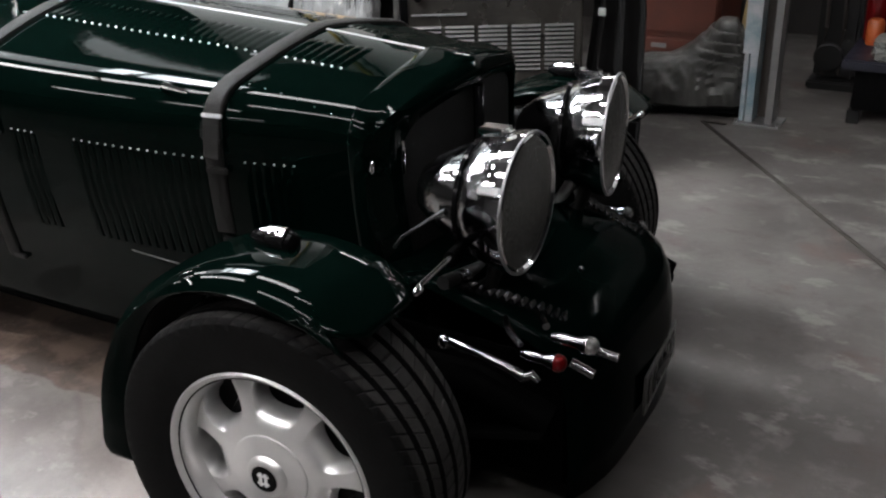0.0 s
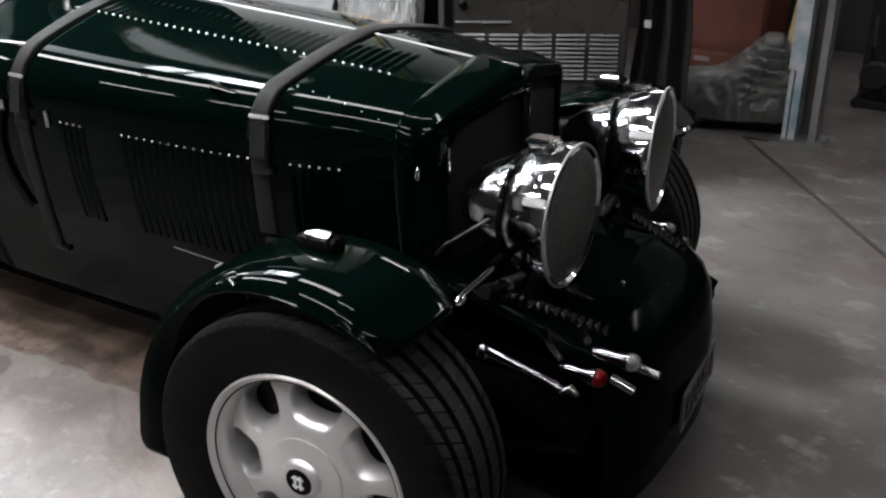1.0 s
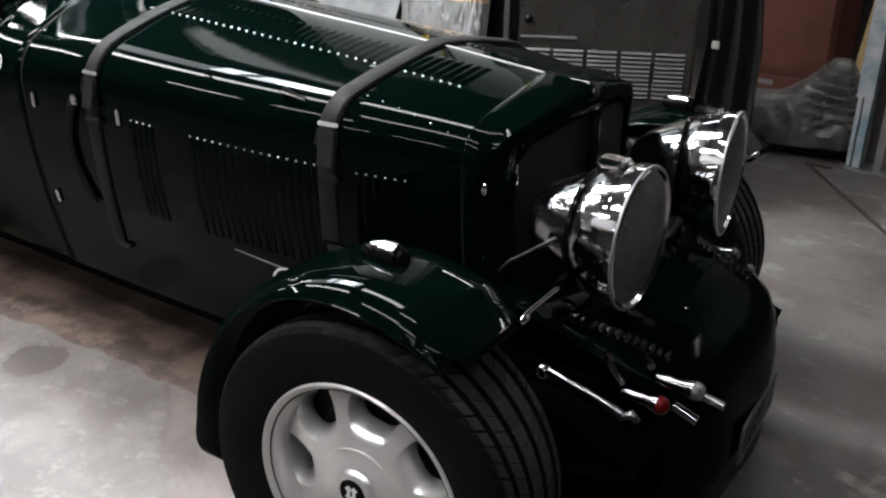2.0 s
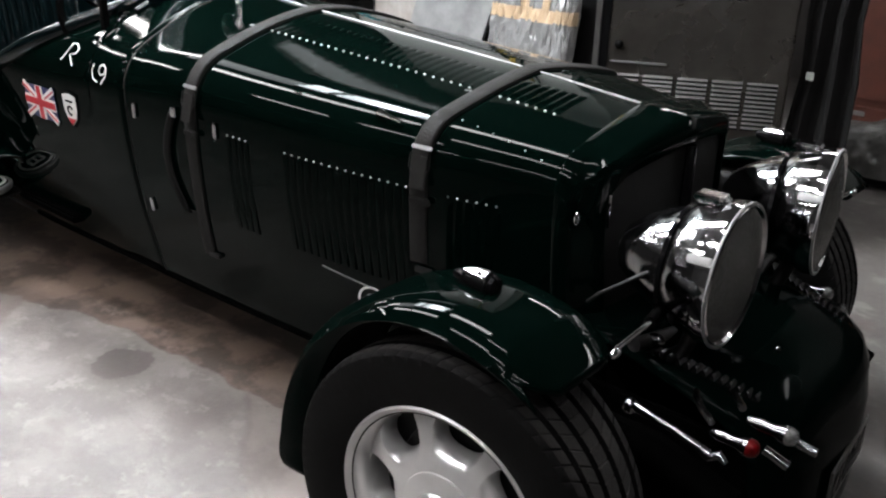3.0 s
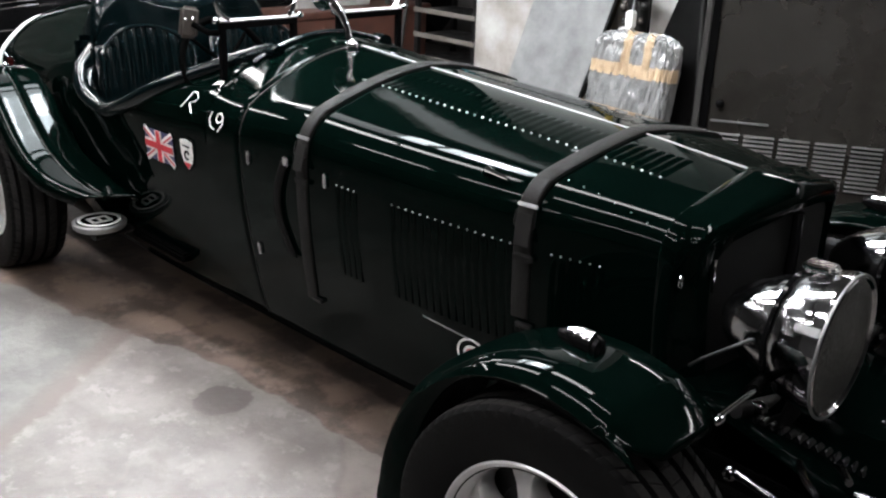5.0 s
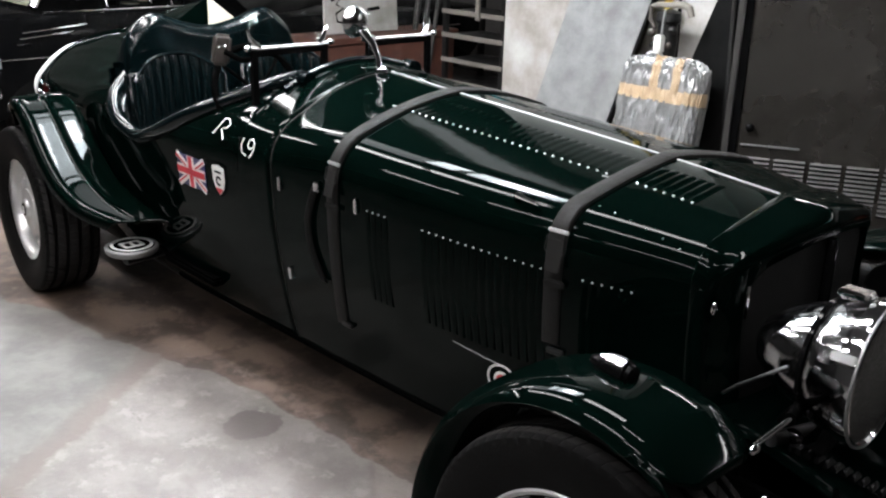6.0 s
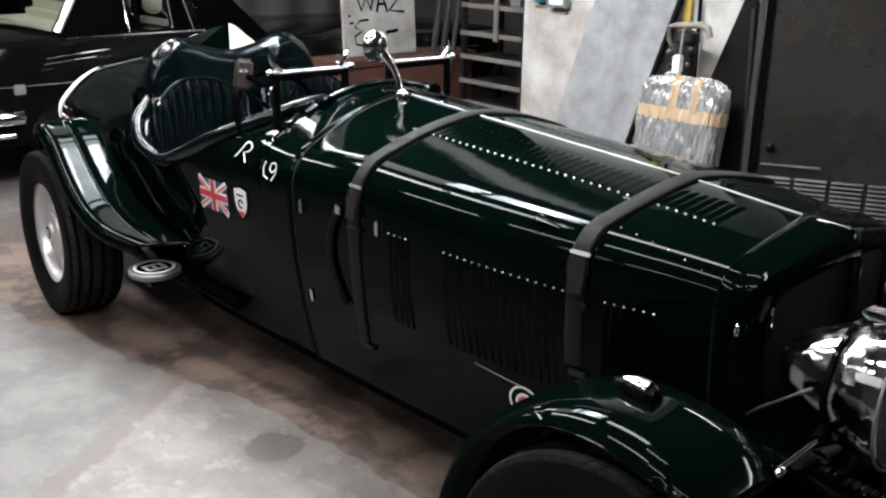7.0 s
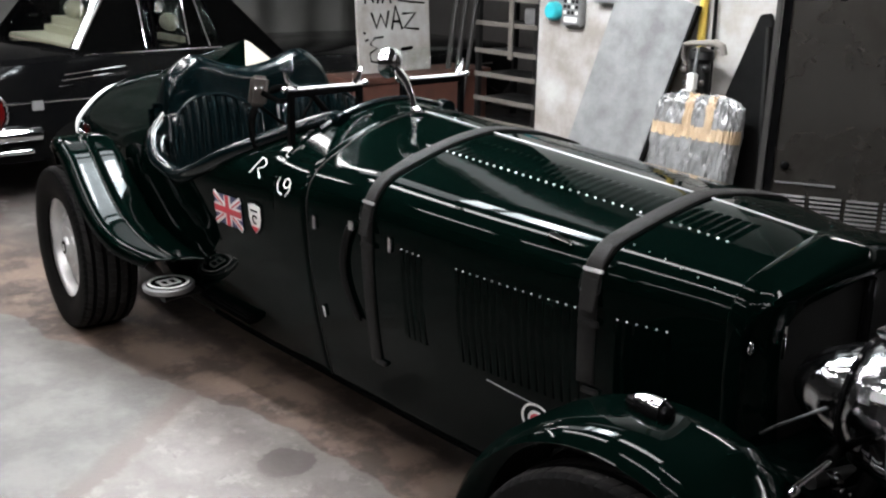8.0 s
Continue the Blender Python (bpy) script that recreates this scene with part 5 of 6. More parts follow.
    part("apron_board", box(-0.36, 0.66, -0.22, 0.45, 0.07, 0.279, 0.01), BLACK, h)
    for sx in (-0.34, 0.62):
        for sy in (-0.2, 0.42):
            part("leg", box(sx - 0.03, sx + 0.03, sy - 0.03, sy + 0.03, 0.0, 0.069, 0.004), DARK, h)
    o = empty("orange_can", "bright orange can standing on the workbench", "can", (0.50, 3.40, 0.334))
    part("can_body", spin([(0.0, 0.0), (0.04, 0.0), (0.042, 0.01), (0.042, 0.11), (0.03, 0.13), (0.0, 0.132)], 20, "z"), ORANGE, o)
    o = empty("red_can", "dark red oil can standing on the workbench", "can", (0.49, 3.52, 0.334))
    part("can_body", spin([(0.0, 0.0), (0.06, 0.0), (0.062, 0.01), (0.062, 0.26), (0.03, 0.30), (0.0, 0.30)], 20, "z"), REDG, o)
    o = wrapped("grey_rag", "crumpled grey rag on the workbench", "rag", (0.66, 3.16, 0.334), 0.22, 0.2, 0.09, SHEET, 4.4, 0.12, 14)
    # heavy sheeting hung in folds far behind
    rows = []
    for k in range(141):
        u = k / 140
        fold = 0.07 * math.sin(u * 61) + 0.03 * math.sin(u * 23 + 1)
        rows.append([Vector((-8.6 + fold * (0.5 + 0.5 * v / 8) + 0.03 * math.sin(v * 1.3 + u * 40), -1.0 + 5.9 * u, 0.02 + 3.3 * v / 8)) for v in range(9)])
    ob = tagged(part("hanging_sheet", grid(rows), CANVAS), "grey sheeting hung in heavy folds across the back", "curtain")
    ob.modifiers.new("thick", "SOLIDIFY").thickness = 0.006
    # steel strip let into the floor
    s = empty("floor_strip", "dark steel channel lying across the floor", "floor channel", (0, 0, 0))
    a, b = Vector((-0.18, 2.82, 0)), Vector((1.30, 0.90, 0))
    d = (b - a).normalized()
    q = Vector((-d.y, d.x, 0))
    bm = grid([[a + q * w + Vector((0, 0, z)), b + q * w + Vector((0, 0, z))] for w, z in ((-0.010, 0.0005), (-0.009, 0.005), (-0.005, 0.006), (-0.003, 0.002), (0.003, 0.002), (0.005, 0.006), (0.009, 0.005), (0.010, 0.0005))])
    part("channel", bm, RUST, s, smooth=False)
    part("channel_end", box(-0.19, -0.06, 2.81, 2.835, 0.0005, 0.007, 0.002), RUST, s)


# ---- the black saloon behind ----
def build_saloon():
    c = empty("black_saloon", "black saloon car with chrome trim and cream interior", "car", (-5.17, -0.62, 0))
    # local: y from the tail forward, x = 0 the near side, -1.85 the far one
    W = 1.85

    def ring(y):
        zt = lerp([(0.0, 0.80), (0.15, 0.88), (1.0, 0.93), (2.0, 0.93), (2.4, 0.84), (4.2, 0.81), (4.8, 0.78)], y)
        zb = lerp([(0.0, 0.42), (0.3, 0.28), (4.5, 0.28), (4.8, 0.40)], y)
        ins = lerp([(0.0, 0.14), (0.12, 0.05), (0.5, 0.0), (4.3, 0.0), (4.8, 0.15)], y)
        pts = []
        for z, i in ((zb, 0.06), (zb + 0.08, 0.01), (0.55, -0.0), (0.66, 0.0), (zt - 0.10, 0.015), (zt - 0.03, 0.05), (zt, 0.12)):
            pts.append(Vector((-ins - i, y, z)))
        return pts + [Vector((-W - p.x, p.y, p.z)) for p in reversed(pts)]

    rows = [ring(y) for y in steps(0, 4.8, 40)]
    bm = grid(rows)
    bm.verts.ensure_lookup_table()
    for r in (rows[0], rows[-1]):
        bm.faces.new([bm.verts.new(p) for p in r])
    part("body", bm, BLACK, c)

    def post(y0, z0, y1, z1, w0, w1, nm="pillar", mat=FLATBLACK):
        for s in (0, 1):
            xa, xb = (-0.13, -0.27) if s == 0 else (-W + 0.13, -W + 0.27)
            rows = []
            for d in (-0.02, 0.02):
                rows.append([Vector((xa + d, y0, z0)), Vector((xa + d, y0 + w0, z0)), Vector((xb + d, y1 + w1, z1)), Vector((xb + d, y1, z1))])
            b = bmesh.new()
            vs = [[b.verts.new(p) for p in r] for r in rows]
            b.faces.new(vs[0])
            b.faces.new(list(reversed(vs[1])))
            for i in range(4):
                b.faces.new((vs[0][i - 1], vs[0][i], vs[1][i], vs[1][i - 1]))
            bmesh.ops.recalc_face_normals(b, faces=b.faces)
            part(nm, b, mat, c, smooth=False)

    post(0.85, 0.92, 1.22, 1.40, 0.48, 0.13)
    post(1.40, 0.92, 1.40, 1.41, 0.02, 0.02)
    post(1.64, 0.92, 1.64, 1.41, 0.12, 0.07)
    post(1.92, 0.84, 1.76, 1.40, 0.48, 0.10)
    rows = []
    for y, z in ((1.15, 1.38), (1.23, 1.43), (1.40, 1.46), (1.60, 1.46), (1.76, 1.43), (1.86, 1.385)):
        rows.append([Vector((x, y, z - h)) for x, h in ((-0.25, 0.035), (-0.33, 0.0), (-W / 2, -0.03), (-W + 0.33, 0.0), (-W + 0.25, 0.035))])
    ob = part("roof", grid(rows), FLATBLACK, c)
    ob.modifiers.new("thick", "SOLIDIFY").thickness = 0.03
    for y0, y1 in ((1.33, 1.40), (1.42, 1.64), (1.76, 1.93)):
        for s in (0, 1):
            xa, xb = (-0.135, -0.265) if s == 0 else (-W + 0.135, -W + 0.265)
            gl = part("side_window", grid([[Vector((xa, y0, 0.945)), Vector((xa, y1, 0.945))], [Vector((xb, min(y0, 1.71), 1.39)), Vector((xb, min(y1, 1.77), 1.39))]]), DARKGLASS, c)
            gl.visible_shadow = False
            gl.modifiers.new("thick", "SOLIDIFY").thickness = 0.003
    for pts in ([(-0.20, 0.90, 0.93), (-W + 0.20, 0.90, 0.93), (-W + 0.30, 1.18, 1.38), (-0.30, 1.18, 1.38)], [(-0.20, 2.39, 0.85), (-W + 0.20, 2.39, 0.85), (-W + 0.30, 1.85, 1.39), (-0.30, 1.85, 1.39)]):
        b = bmesh.new()
        b.faces.new([b.verts.new(p) for p in pts])
        gl = part("screen_glass", b, DARKGLASS, c)
        gl.visible_shadow = False
        gl.modifiers.new("thick", "SOLIDIFY").thickness = 0.003
    part("waist_chrome", tube([(-0.075, y, lerp([(0.0, 0.80), (1.0, 0.93), (2.0, 0.93)], y) - 0.015) for y in steps(0.9, 1.95, 10)], 0.006, 8), CHROME, c)
    part("window_chrome", tube([(-0.115, 1.40, 0.93), (-0.115, 1.33, 0.93), (-0.245, 1.33, 1.38), (-0.245, 1.64, 1.38), (-0.115, 1.645, 0.94)], 0.006, 8), CHROME, c)
    part("window_chrome", tube([(-0.105, 1.79, 0.92), (-0.24, 1.70, 1.38)], 0.007, 8), CHROME, c)
    part("rear_screen_chrome", tube([(-0.15, 0.87, 0.94), (-0.27, 1.17, 1.38)], 0.036, 10), CHROME, c, "chrome strip beside the rear screen")
    part("side_strip", tube([(-0.004, y, 0.655) for y in steps(0.35, 4.4, 8)], 0.007, 8), CHROME, c)
    part("bumper", tube([(-W / 2, -0.10, 0.47), (-0.30, -0.10, 0.47), (-0.06, -0.05, 0.47), (0.015, 0.10, 0.47), (0.02, 0.55, 0.47)], 0.045, 12, flat=1.0), CHROME, c, "chrome rear bumper")
    part("bumper_underrider", tube([(-W / 2, -0.05, 0.36), (-0.25, -0.04, 0.36), (-0.03, 0.06, 0.36), (0.0, 0.50, 0.36)], 0.018, 10), CHROME, c)
    part("tail_lamp", ball((-0.03, 0.27, 0.61), 0.05, 0.10, 0.115, 20), REDG, c, "red tail lamp in a chrome rim")
    part("tail_lamp_rim", tube([(-0.010, 0.27 + 0.105 * math.cos(a), 0.61 + 0.12 * math.sin(a)) for a in steps(0, 2 * math.pi * 23 / 24, 23)], 0.010, 8, closed=True), CHROME, c)
    part("side_badge", box(-0.012, 0.004, 0.52, 0.59, 0.605, 0.665, 0.004), STEEL, c)
    for k in range(3):
        part("swage_line", tube([(-0.010, 0.70 + 0.02 * k, 0.74 + 0.035 * k), (-0.018, 1.15, 0.775 + 0.032 * k)], 0.004, 6), CHROME, c)
    part("rear_seat", box(-1.55, -0.30, 1.15, 1.40, 0.55, 1.06, 0.06, 4), CREAM, c, "cream leather rear seat")
    part("parcel_shelf", box(-1.60, -0.28, 0.92, 1.20, 0.90, 0.945, 0.01), CREAM, c)
    for x in (-0.55, -1.25):
        part("front_seat", box(x - 0.25, x + 0.25, 1.64, 1.80, 0.55, 0.97, 0.06, 4), CREAM, c)
        part("headrest", ball((x, 1.71, 1.06), 0.12, 0.05, 0.065, 16), CREAM, c)
        part("headrest", ball((x, 1.30, 1.12), 0.14, 0.06, 0.07, 16), CREAM, c)
    part("front_cushion", box(-1.55, -0.30, 1.80, 2.3, 0.5, 0.70, 0.05, 3), CREAM, c)
    for y in (0.95, 3.95):
        for x in (-0.10, -W + 0.10):
            w = new("wheel")
            w.parent = c
            w.location = (x, y, 0.34)
            part("tyre", spin([(0.20, -0.09), (0.24, -0.10), (0.32, -0.095), (0.34, -0.06), (0.34, 0.06), (0.32, 0.095), (0.24, 0.10), (0.20, 0.09)], 48, "x"), RUBBER, w)
            part("hub_cap", spin([(0.0, -0.08), (0.21, -0.08), (0.21, 0.08), (0.15, 0.09), (0.0, 0.10)], 36, "x"), CHROME, w)


# ---- more materials ----
def glass_material(name, tint, gloss=0.05):
    """Thin sheet glass: clear, with a weak sharp reflection."""
    m = bpy.data.materials.new(name)
    m.use_nodes = True
    nt = m.node_tree
    nt.nodes.remove(nt.nodes["Principled BSDF"])
    clear, shine, both_ = (nt.nodes.new(k) for k in ("ShaderNodeBsdfTransparent", "ShaderNodeBsdfGlossy", "ShaderNodeMixShader"))
    clear.inputs["Color"].default_value = (*tint, 1)
    shine.inputs["Roughness"].default_value = 0.02
    both_.inputs["Fac"].default_value = gloss
    nt.links.new(clear.outputs[0], both_.inputs[1])
    nt.links.new(shine.outputs[0], both_.inputs[2])
    nt.links.new(both_.outputs[0], nt.nodes["Material Output"].inputs["Surface"])
    return m


def floor_material():
    """Concrete: pale worn slab, brown damp band, grey slab, blotches, cracks and spots."""
    m = bpy.data.materials.new("concrete")
    m.use_nodes = True
    nt = m.node_tree
    N, K = nt.nodes, nt.links
    b = N["Principled BSDF"]
    co = N.new("ShaderNodeTexCoord")
    sep = N.new("ShaderNodeSeparateXYZ")
    K.new(co.outputs["Object"], sep.inputs[0])

    def noise_at(scale, detail=5.0, rough=0.55):
        n = N.new("ShaderNodeTexNoise")
        n.inputs["Scale"].default_value, n.inputs["Detail"].default_value, n.inputs["Roughness"].default_value = scale, detail, rough
        K.new(co.outputs["Object"], n.inputs["Vector"])
        return n.outputs["Fac"]

    def calc(op, a, c=None, d=None):
        n = N.new("ShaderNodeMath")
        n.operation = op
        for i, v in enumerate((a, c, d)):
            if v is None:
                continue
            if isinstance(v, (int, float)):
                n.inputs[i].default_value = v
            else:
                K.new(v, n.inputs[i])
        return n.outputs[0]

    def step(v, lo, hi):
        n = N.new("ShaderNodeMapRange")
        n.interpolation_type = "SMOOTHSTEP"
        n.inputs["From Min"].default_value, n.inputs["From Max"].default_value = lo, hi
        K.new(v, n.inputs["Value"])
        return n.outputs["Result"]

    def blend(f, a, c):
        n = N.new("ShaderNodeMix")
        n.data_type = "RGBA"
        K.new(f, n.inputs["Factor"])
        for s, v in ((6, a), (7, c)):
            if isinstance(v, tuple):
                n.inputs[s].default_value = (*v, 1)
            else:
                K.new(v, n.inputs[s])
        return n.outputs[2]

    X, Y = sep.outputs["X"], sep.outputs["Y"]
    wob = calc("MULTIPLY", calc("SUBTRACT", noise_at(3.2, 6), 0.5), 0.24)
    big = noise_at(0.9, 6)
    mid = noise_at(4.5, 8, 0.65)
    fine = noise_at(38, 6, 0.7)
    small = noise_at(11, 8, 0.7)
    pale = blend(step(mid, 0.35, 0.65), (0.094, 0.085, 0.079), (0.150, 0.139, 0.130))
    pale = blend(calc("MULTIPLY", step(small, 0.53, 0.62), 0.5), pale, (0.205, 0.192, 0.181))
    pale = blend(calc("MULTIPLY", step(big, 0.52, 0.60), 0.55), pale, (0.135, 0.110, 0.097))
    pale = blend(calc("MULTIPLY", step(calc("SUBTRACT", 1.0, small), 0.60, 0.66), 0.5), pale, (0.095, 0.085, 0.079))
    # crazed hair cracks
    vor = N.new("ShaderNodeTexVoronoi")
    vor.feature = "DISTANCE_TO_EDGE"
    vor.inputs["Scale"].default_value = 1.3
    warp = N.new("ShaderNodeVectorMath")
    nz = N.new("ShaderNodeTexNoise")
    nz.inputs["Scale"].default_value = 4.0
    K.new(co.outputs["Object"], nz.inputs["Vector"])
    sc2 = N.new("ShaderNodeVectorMath")
    sc2.operation = "SCALE"
    sc2.inputs["Scale"].default_value = 0.35
    K.new(nz.outputs["Color"], sc2.inputs[0])
    K.new(co.outputs["Object"], warp.inputs[0])
    K.new(sc2.outputs["Vector"], warp.inputs[1])
    K.new(warp.outputs["Vector"], vor.inputs["Vector"])
    crack = calc("MULTIPLY", calc("SUBTRACT", 1.0, step(vor.outputs["Distance"], 0.002, 0.012)), step(big, 0.42, 0.58))
    pale = blend(calc("MULTIPLY", crack, 0.55), pale, (0.14, 0.12, 0.11))
    grey = blend(step(big, 0.42, 0.58), (0.040, 0.035, 0.032), (0.076, 0.069, 0.064))
    grey = blend(calc("MULTIPLY", step(mid, 0.50, 0.62), 0.55), grey, (0.104, 0.097, 0.090))
    grey = blend(calc("MULTIPLY", step(noise_at(2.1, 7, 0.6), 0.57, 0.66), 0.55), grey, (0.070, 0.040, 0.033))
    grey = blend(calc("MULTIPLY", step(small, 0.58, 0.68), 0.5), grey, (0.040, 0.033, 0.030))
    mp = N.new("ShaderNodeMapping")
    mp.inputs["Scale"].default_value = (2.4, 4.0, 1.0)
    mp.inputs["Rotation"].default_value = (0, 0, 0.5)
    K.new(co.outputs["Object"], mp.inputs["Vector"])
    scuff = N.new("ShaderNodeTexNoise")
    scuff.inputs["Scale"].default_value, scuff.inputs["Detail"].default_value, scuff.inputs["Roughness"].default_value = 1.6, 8.0, 0.68
    K.new(mp.outputs["Vector"], scuff.inputs["Vector"])
    grey = blend(calc("MULTIPLY", step(scuff.outputs["Fac"], 0.55, 0.65), 0.65), grey, (0.155, 0.146, 0.136))
    grey = blend(calc("MULTIPLY", calc("SUBTRACT", 1.0, step(scuff.outputs["Fac"], 0.30, 0.44)), 0.6), grey, (0.040, 0.027, 0.023))
    pale = blend(calc("MULTIPLY", calc("SUBTRACT", 1.0, step(scuff.outputs["Fac"], 0.34, 0.48)), 0.5), pale, (0.095, 0.083, 0.075))
    brown = blend(step(mid, 0.43, 0.57), (0.036, 0.025, 0.019), (0.112, 0.079, 0.060))
    brown = blend(calc("MULTIPLY", step(small, 0.55, 0.66), 0.5), brown, (0.165, 0.125, 0.100))
    # pale slab in front of the car's side, ending across towards its nose
    edge_y = calc("ADD", calc("ADD", Y, calc("MULTIPLY", calc("MAXIMUM", calc("SUBTRACT", -1.5, X), 0.0), 0.24)), wob)
    near = step(calc("MULTIPLY", edge_y, -1.0), 0.425, 0.445)
    aft = step(calc("MULTIPLY", calc("ADD", calc("ADD", X, calc("MULTIPLY", Y, 1.2)), calc("MULTIPLY", wob, 0.5)), -1.0), 1.57, 1.63)
    far_side = step(calc("ADD", calc("ADD", Y, calc("MULTIPLY", X, -0.10)), calc("ADD", calc("MULTIPLY", wob, 2.0), calc("MULTIPLY", big, 0.9))), -1.45, -0.80)
    slab = calc("MULTIPLY", calc("MULTIPLY", near, aft), far_side)
    band = calc("MULTIPLY", calc("MULTIPLY", step(calc("MULTIPLY", edge_y, -1.0), -0.55, 0.05), step(calc("MULTIPLY", calc("ADD", X, wob), -1.0), 0.70, 1.15)), calc("MULTIPLY", calc("SUBTRACT", 1.0, slab), far_side))
    # unseen floor outside far_side is darkened to dim its reflection in the car
    dull = blend(step(mid, 0.4, 0.65), (0.050, 0.046, 0.043), (0.085, 0.080, 0.075))
    apron_grey = blend(calc("SUBTRACT", 1.0, far_side), grey, dull)
    worn = calc("MULTIPLY", calc("MULTIPLY", near, calc("SUBTRACT", 1.0, aft)), calc("MULTIPLY", step(calc("MULTIPLY", calc("ADD", X, wob), -1.0), 0.25, 0.60), far_side))
    apron_grey = blend(worn, apron_grey, blend(step(mid, 0.38, 0.62), (0.095, 0.083, 0.075), (0.15, 0.134, 0.123)))
    col = blend(calc("MULTIPLY", band, calc("SUBTRACT", 1.0, worn)), apron_grey, brown)
    col = blend(slab, col, pale)
    # round oil spot and trail on the pale slab
    dx, dy = calc("ADD", X, 1.49), calc("ADD", Y, 0.60)
    dist = calc("SQRT", calc("ADD", calc("MULTIPLY", dx, dx), calc("MULTIPLY", dy, dy)))
    spot = calc("SUBTRACT", 1.0, step(calc("ADD", dist, calc("MULTIPLY", calc("SUBTRACT", small, 0.5), 0.10)), 0.084, 0.098))
    col = blend(calc("MULTIPLY", spot, 0.85), col, (0.062, 0.055, 0.050))
    trail = calc("ABSOLUTE", calc("ADD", calc("ADD", calc("MULTIPLY", X, 0.8), calc("MULTIPLY", Y, 0.6)), calc("ADD", 2.105, calc("MULTIPLY", wob, 0.4))))
    tr = calc("MULTIPLY", calc("SUBTRACT", 1.0, step(calc("ADD", trail, calc("MULTIPLY", calc("SUBTRACT", small, 0.5), 0.14)), 0.03, 0.075)), 0.8)
    col = blend(calc("MULTIPLY", tr, slab), col, (0.086, 0.070, 0.061))
    # greyer, darker concrete beyond the trail
    grey_zone = calc("MULTIPLY", step(calc("MULTIPLY", calc("ADD", calc("ADD", calc("MULTIPLY", X, 0.8), calc("MULTIPLY", Y, 0.6)), calc("MULTIPLY", wob, 0.6)), -1.0), 2.06, 2.22), slab)
    col = blend(calc("MULTIPLY", grey_zone, 0.75), col, blend(step(mid, 0.38, 0.62), (0.054, 0.054, 0.051), (0.100, 0.098, 0.092)))
    # damp dark rim where the slab meets the brown band
    rim = calc("MULTIPLY", calc("MULTIPLY", step(calc("MULTIPLY", edge_y, -1.0), 0.33, 0.425), calc("SUBTRACT", 1.0, near)), calc("MULTIPLY", band, step(big, 0.38, 0.56)))
    col = blend(calc("MULTIPLY", rim, 0.6), col, (0.045, 0.035, 0.029))
    col = blend(calc("MULTIPLY", step(fine, 0.58, 0.72), 0.30), col, (0.06, 0.055, 0.05))
    pits = N.new("ShaderNodeTexVoronoi")
    pits.inputs["Scale"].default_value = 15
    K.new(warp.outputs["Vector"], pits.inputs["Vector"])
    pit = calc("MULTIPLY", calc("SUBTRACT", 1.0, step(pits.outputs["Distance"], 0.06, 0.16)), step(small, 0.52, 0.56))
    col = blend(calc("MULTIPLY", pit, 0.7), col, (0.08, 0.072, 0.066))
    K.new(col, b.inputs["Base Color"])
    rr = N.new("ShaderNodeMapRange")
    rr.inputs["To Min"].default_value, rr.inputs["To Max"].default_value = 0.42, 0.8
    K.new(mid, rr.inputs["Value"])
    K.new(rr.outputs["Result"], b.inputs["Roughness"])
    bp = N.new("ShaderNodeBump")
    bp.inputs["Strength"].default_value, bp.inputs["Distance"].default_value = 0.3, 0.006
    K.new(calc("ADD", fine, mid), bp.inputs["Height"])
    K.new(bp.outputs["Normal"], b.inputs["Normal"])
    return m


FLOOR = floor_material()
LENS = material("lens_glass", (0.085, 0.085, 0.082), 0.20, 0.2, second=(0.040, 0.040, 0.038), scale=150, mix=0.3, bump=0.5, bump_scale=260)
SCREEN = glass_material("clear_glass", (0.95, 0.97, 0.96), 0.02)
DARKGLASS = glass_material("car_glass", (0.60, 0.64, 0.62), 0.03)
REDG = material("red_lens", (0.055, 0.0003, 0.0012), 0.3, coat=0.0, spec=0.10, second=(0.05, 0.0015, 0.002), scale=60)
YELLOW = material("yellow_paint", (0.50, 0.36, 0.06), 0.45, second=(0.40, 0.28, 0.05), scale=10, bump=0.1)
YELLOWWOOD = material("pale_timber", (0.40, 0.29, 0.13), 0.6, second=(0.30, 0.21, 0.09), scale=14, bump=0.15)
TEAL = material("teal_plastic", (0.02, 0.30, 0.34), 0.35, second=(0.02, 0.24, 0.28), scale=20)
RACKW = material("dusty_timber", (0.15, 0.135, 0.12), 0.7, second=(0.09, 0.08, 0.07), scale=12, bump=0.2)
CLOTH = material("black_cloth", (0.0025, 0.0025, 0.0025), 0.85, second=(0.005, 0.0047, 0.0047), scale=20, bump=0.3, bump_scale=150, spec=0.08)
SHEET = material("grey_sheet", (0.10, 0.105, 0.095), 0.42, second=(0.17, 0.175, 0.16), scale=9, bump=0.4, bump_scale=25)
SHEETD = material("dark_grey_sheet", (0.024, 0.024, 0.022), 0.36, second=(0.058, 0.058, 0.054), scale=9, bump=0.4, bump_scale=25)
DUSTSHEET = material("dusty_plastic_sheet", (0.045, 0.044, 0.041), 0.34, second=(0.10, 0.098, 0.092), scale=7, mix=0.35, bump=0.5, bump_scale=30)
CANVAS = material("grey_canvas", (0.050, 0.050, 0.046), 0.8, second=(0.085, 0.084, 0.078), scale=1.6, bump=0.3, bump_scale=14)
NAVY = material("navy_paint", (0.004, 0.005, 0.012), 0.4, second=(0.009, 0.009, 0.018), scale=9, rough_var=0.1)
ORANGE = material("orange_paint", (0.32, 0.065, 0.012), 0.4, second=(0.24, 0.045, 0.01), scale=16)
RUST = material("rusty_steel", (0.020, 0.017, 0.015), 0.6, 0.25, second=(0.038, 0.030, 0.025), scale=22, bump=0.2)
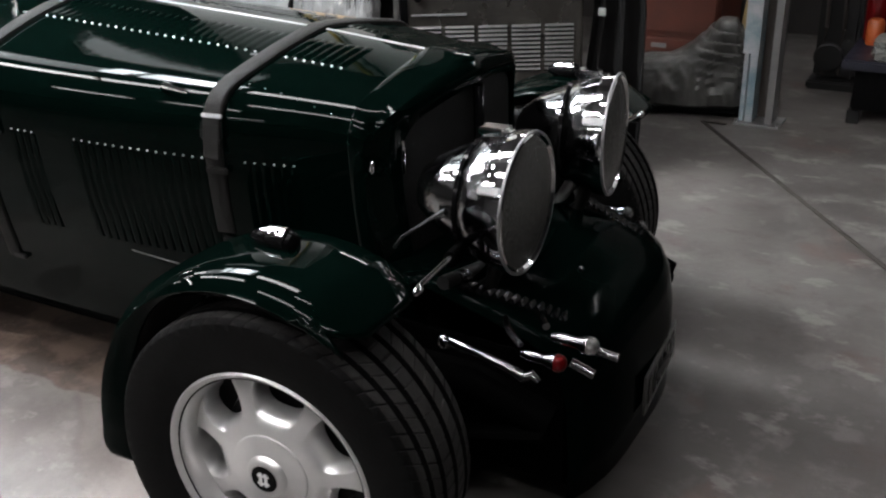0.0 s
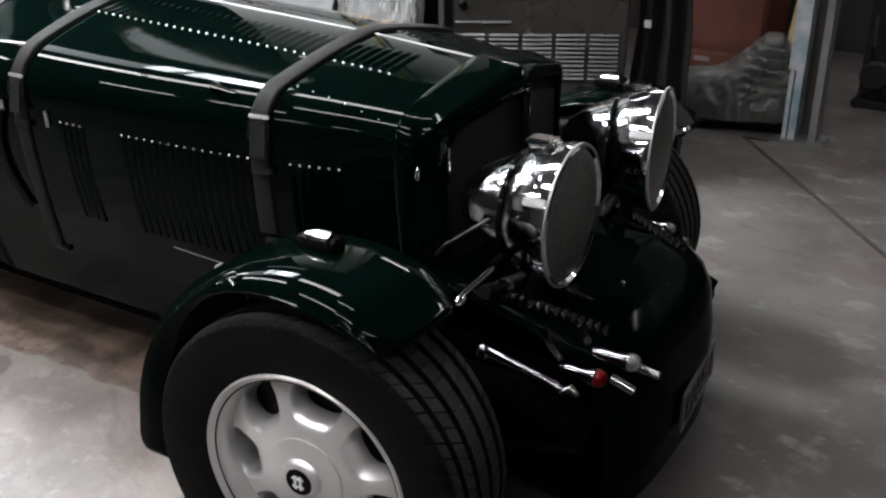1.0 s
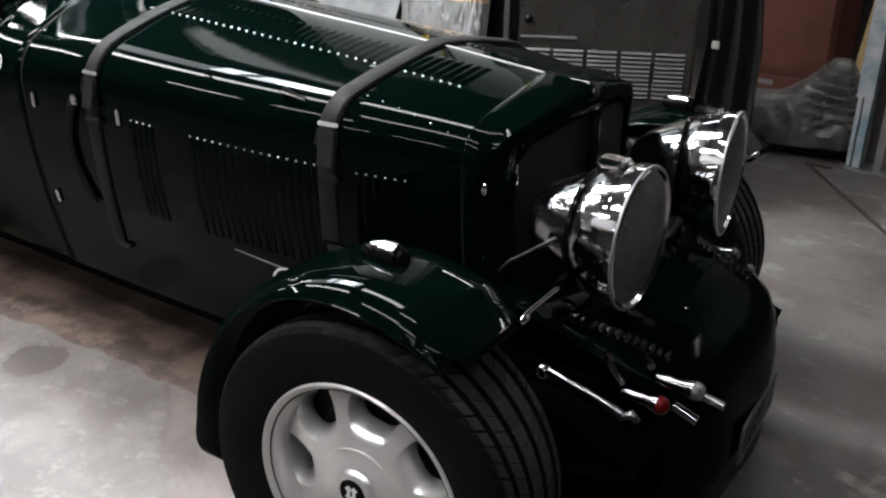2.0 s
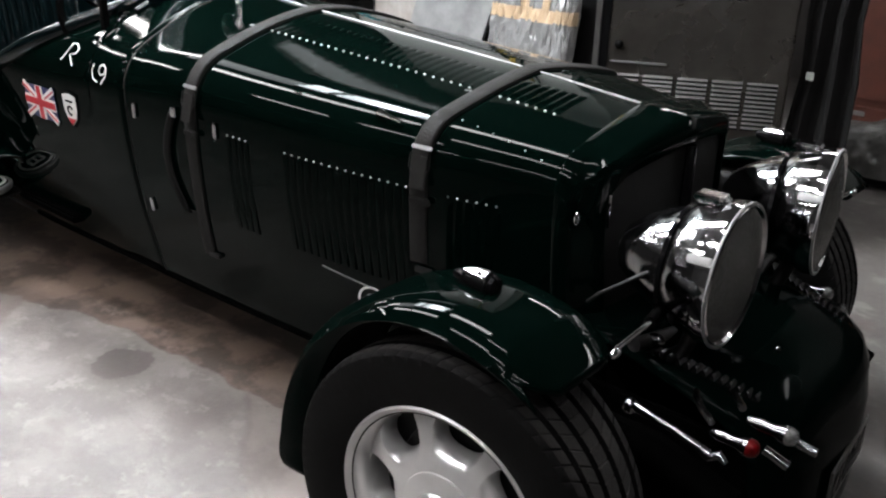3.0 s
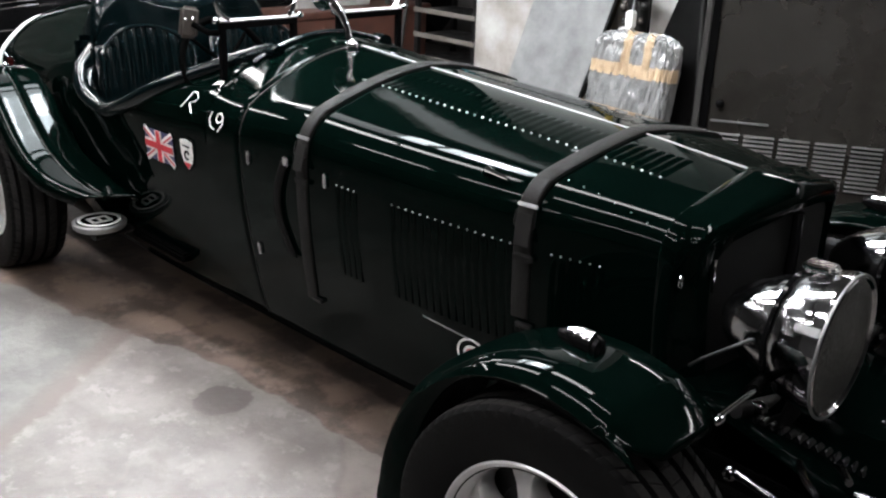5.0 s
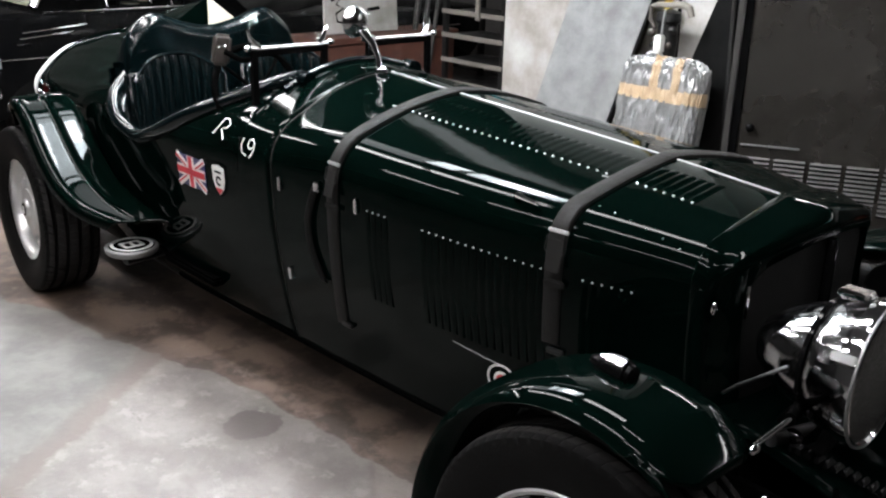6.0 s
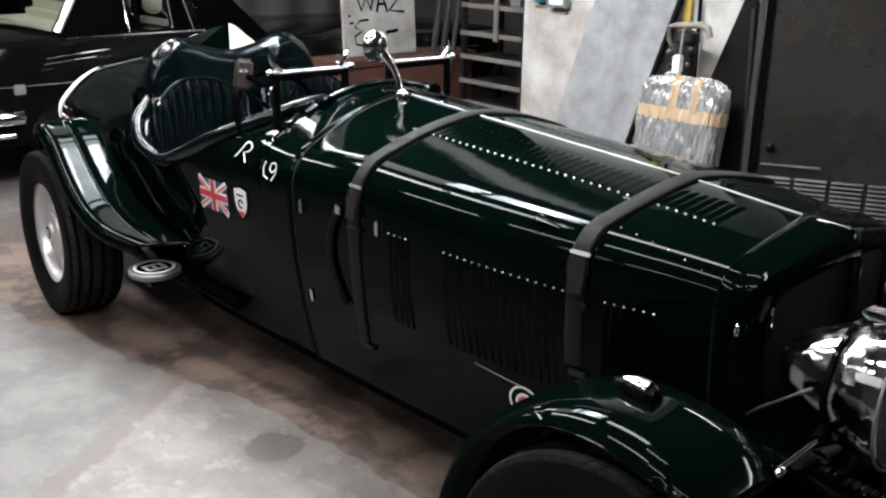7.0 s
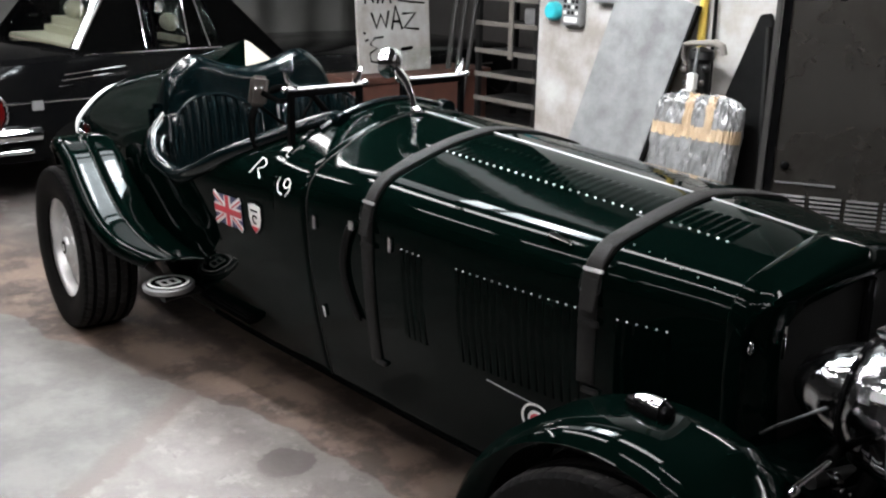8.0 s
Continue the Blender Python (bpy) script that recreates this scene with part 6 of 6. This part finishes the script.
GAPMESH = part("vent_gap_source", grid([[Vector((-0.062, 0, -0.004)), Vector((0.062, 0, -0.004))], [Vector((-0.062, 0, 0.003)), Vector((0.062, 0, 0.003))]]), BLACK)

build_room()
# unseen battens placed for streaks in the paint; the y -5 pair softens shadows
for x, y, length, wide in ((-3.65, -0.88, 1.2, 0.14), (-2.40, -0.88, 1.2, 0.14), (-1.0, -0.05, 1.2, 0.17), (-0.75, -1.75, 1.2, 0.09), (-2.2, -2.85, 1.2, 0.08), (-3.9, -2.9, 1.2, 0.08),
                        (1.0, -2.9, 1.2, 0.0), (0.42, -2.0, 1.2, 0.0), (2.1, -2.0, 1.2, 0.0), (0.1, -0.62, 0.9, 0.0), (-2.3, -5.3, 1.5, 0.0), (-0.4, -5.0, 1.5, 0.0),
                        (-5.9, -0.3, 1.4, 0.05), (-4.75, 0.14, 1.1, 0.10), (-0.9, 3.3, 1.5, 0.0), (2.3, 3.6, 1.5, 0.0), (-7.6, -1.2, 1.5, 0.0), (-7.6, 1.6, 1.5, 0.0)):
    batten(x, y, 3.2, length, wide)
# turned batten added only to put a pale blob on the scuttle
batten(-5.6, -1.4, 3.2, 1.4, 0.09, -62)


def panel_light(x, y, z):
    """Recessed ceiling panel: pale diffuser with two brighter tubes under it."""
    e = empty("ceiling_panel_light", "square white ceiling light panel with two bright tubes", "ceiling light", (x, y, z))
    part("tray", box(-0.62, 0.62, -0.36, 0.36, 0.02, 0.08, 0.01), WHITE, e)
    part("diffuser", box(-0.58, -0.33, -0.31, 0.31, 0.0, 0.019, 0.004), BAY, e)
    part("diffuser", box(-0.20, 0.58, -0.31, 0.31, 0.0, 0.019, 0.004), BAY, e)
    for k in (-1, 1):
        part("tube", tube([(0.10, 0.15 * k, -0.03), (0.42, 0.15 * k, -0.03)], 0.05, 12), LAMP, e)
        part("hanger", tube([(0.4 * k, 0, 0.08), (0.4 * k, 0, 3.6 - z)], 0.006, 6), DARK, e)


BAY = lamp_material("bay_light", (0.86, 0.95, 1.0), 75)
LAMP = lamp_material("bright_lamp", (0.92, 0.97, 1.0), 380)
panel_light(-2.35, 0.22, 3.05)
# added unseen glowing panel that gives the broad grey wedge on the bonnet
e = empty("ceiling_skylight_panel", "broad dim glowing panel added for a bonnet reflection", "ceiling light", (-4.05, 0.10, 3.4))
part("panel_sheet", box(-0.75, 0.75, -0.34, 0.34, -0.01, 0.02, 0.004), lamp_material("dim_bay_panel", (0.92, 0.97, 1.0), 9.0), e)
for k in (-1, 1):
    part("panel_frame", box(-0.78, 0.78, 0.355 * k - 0.014, 0.355 * k + 0.014, -0.02, 0.06, 0.004), WHITE, e)
    part("hanger", tube([(0.6 * k, 0, 0.02), (0.6 * k, 0, 0.20)], 0.006, 6), DARK, e)
# second added panel, for the dim streak along the bonnet top
e = empty("ceiling_skylight_panel", "long dim glowing panel added for a bonnet reflection", "ceiling light", (-3.2, 1.55, 3.3))
part("panel_sheet", box(-0.85, 0.85, -0.11, 0.11, -0.01, 0.02, 0.004), lamp_material("dim_panel", (0.92, 0.97, 1.0), 3.2), e)
for k in (-1, 1):
    part("panel_frame", box(-0.88, 0.88, 0.125 * k - 0.014, 0.125 * k + 0.014, -0.02, 0.06, 0.004), WHITE, e)
    part("hanger", tube([(0.6 * k, 0, 0.02), (0.6 * k, 0, 0.30)], 0.006, 6), DARK, e)
build_body()
build_wheels()
build_wings()
build_headlamps()
build_apron()
build_straps()
build_trim()
build_badges()
build_marks()
build_cockpit()
build_screens()
build_small_front()
build_steps()
build_cabinet()
build_background()
build_saloon()
build_louvres()
bpy.data.objects.remove(GAPMESH)
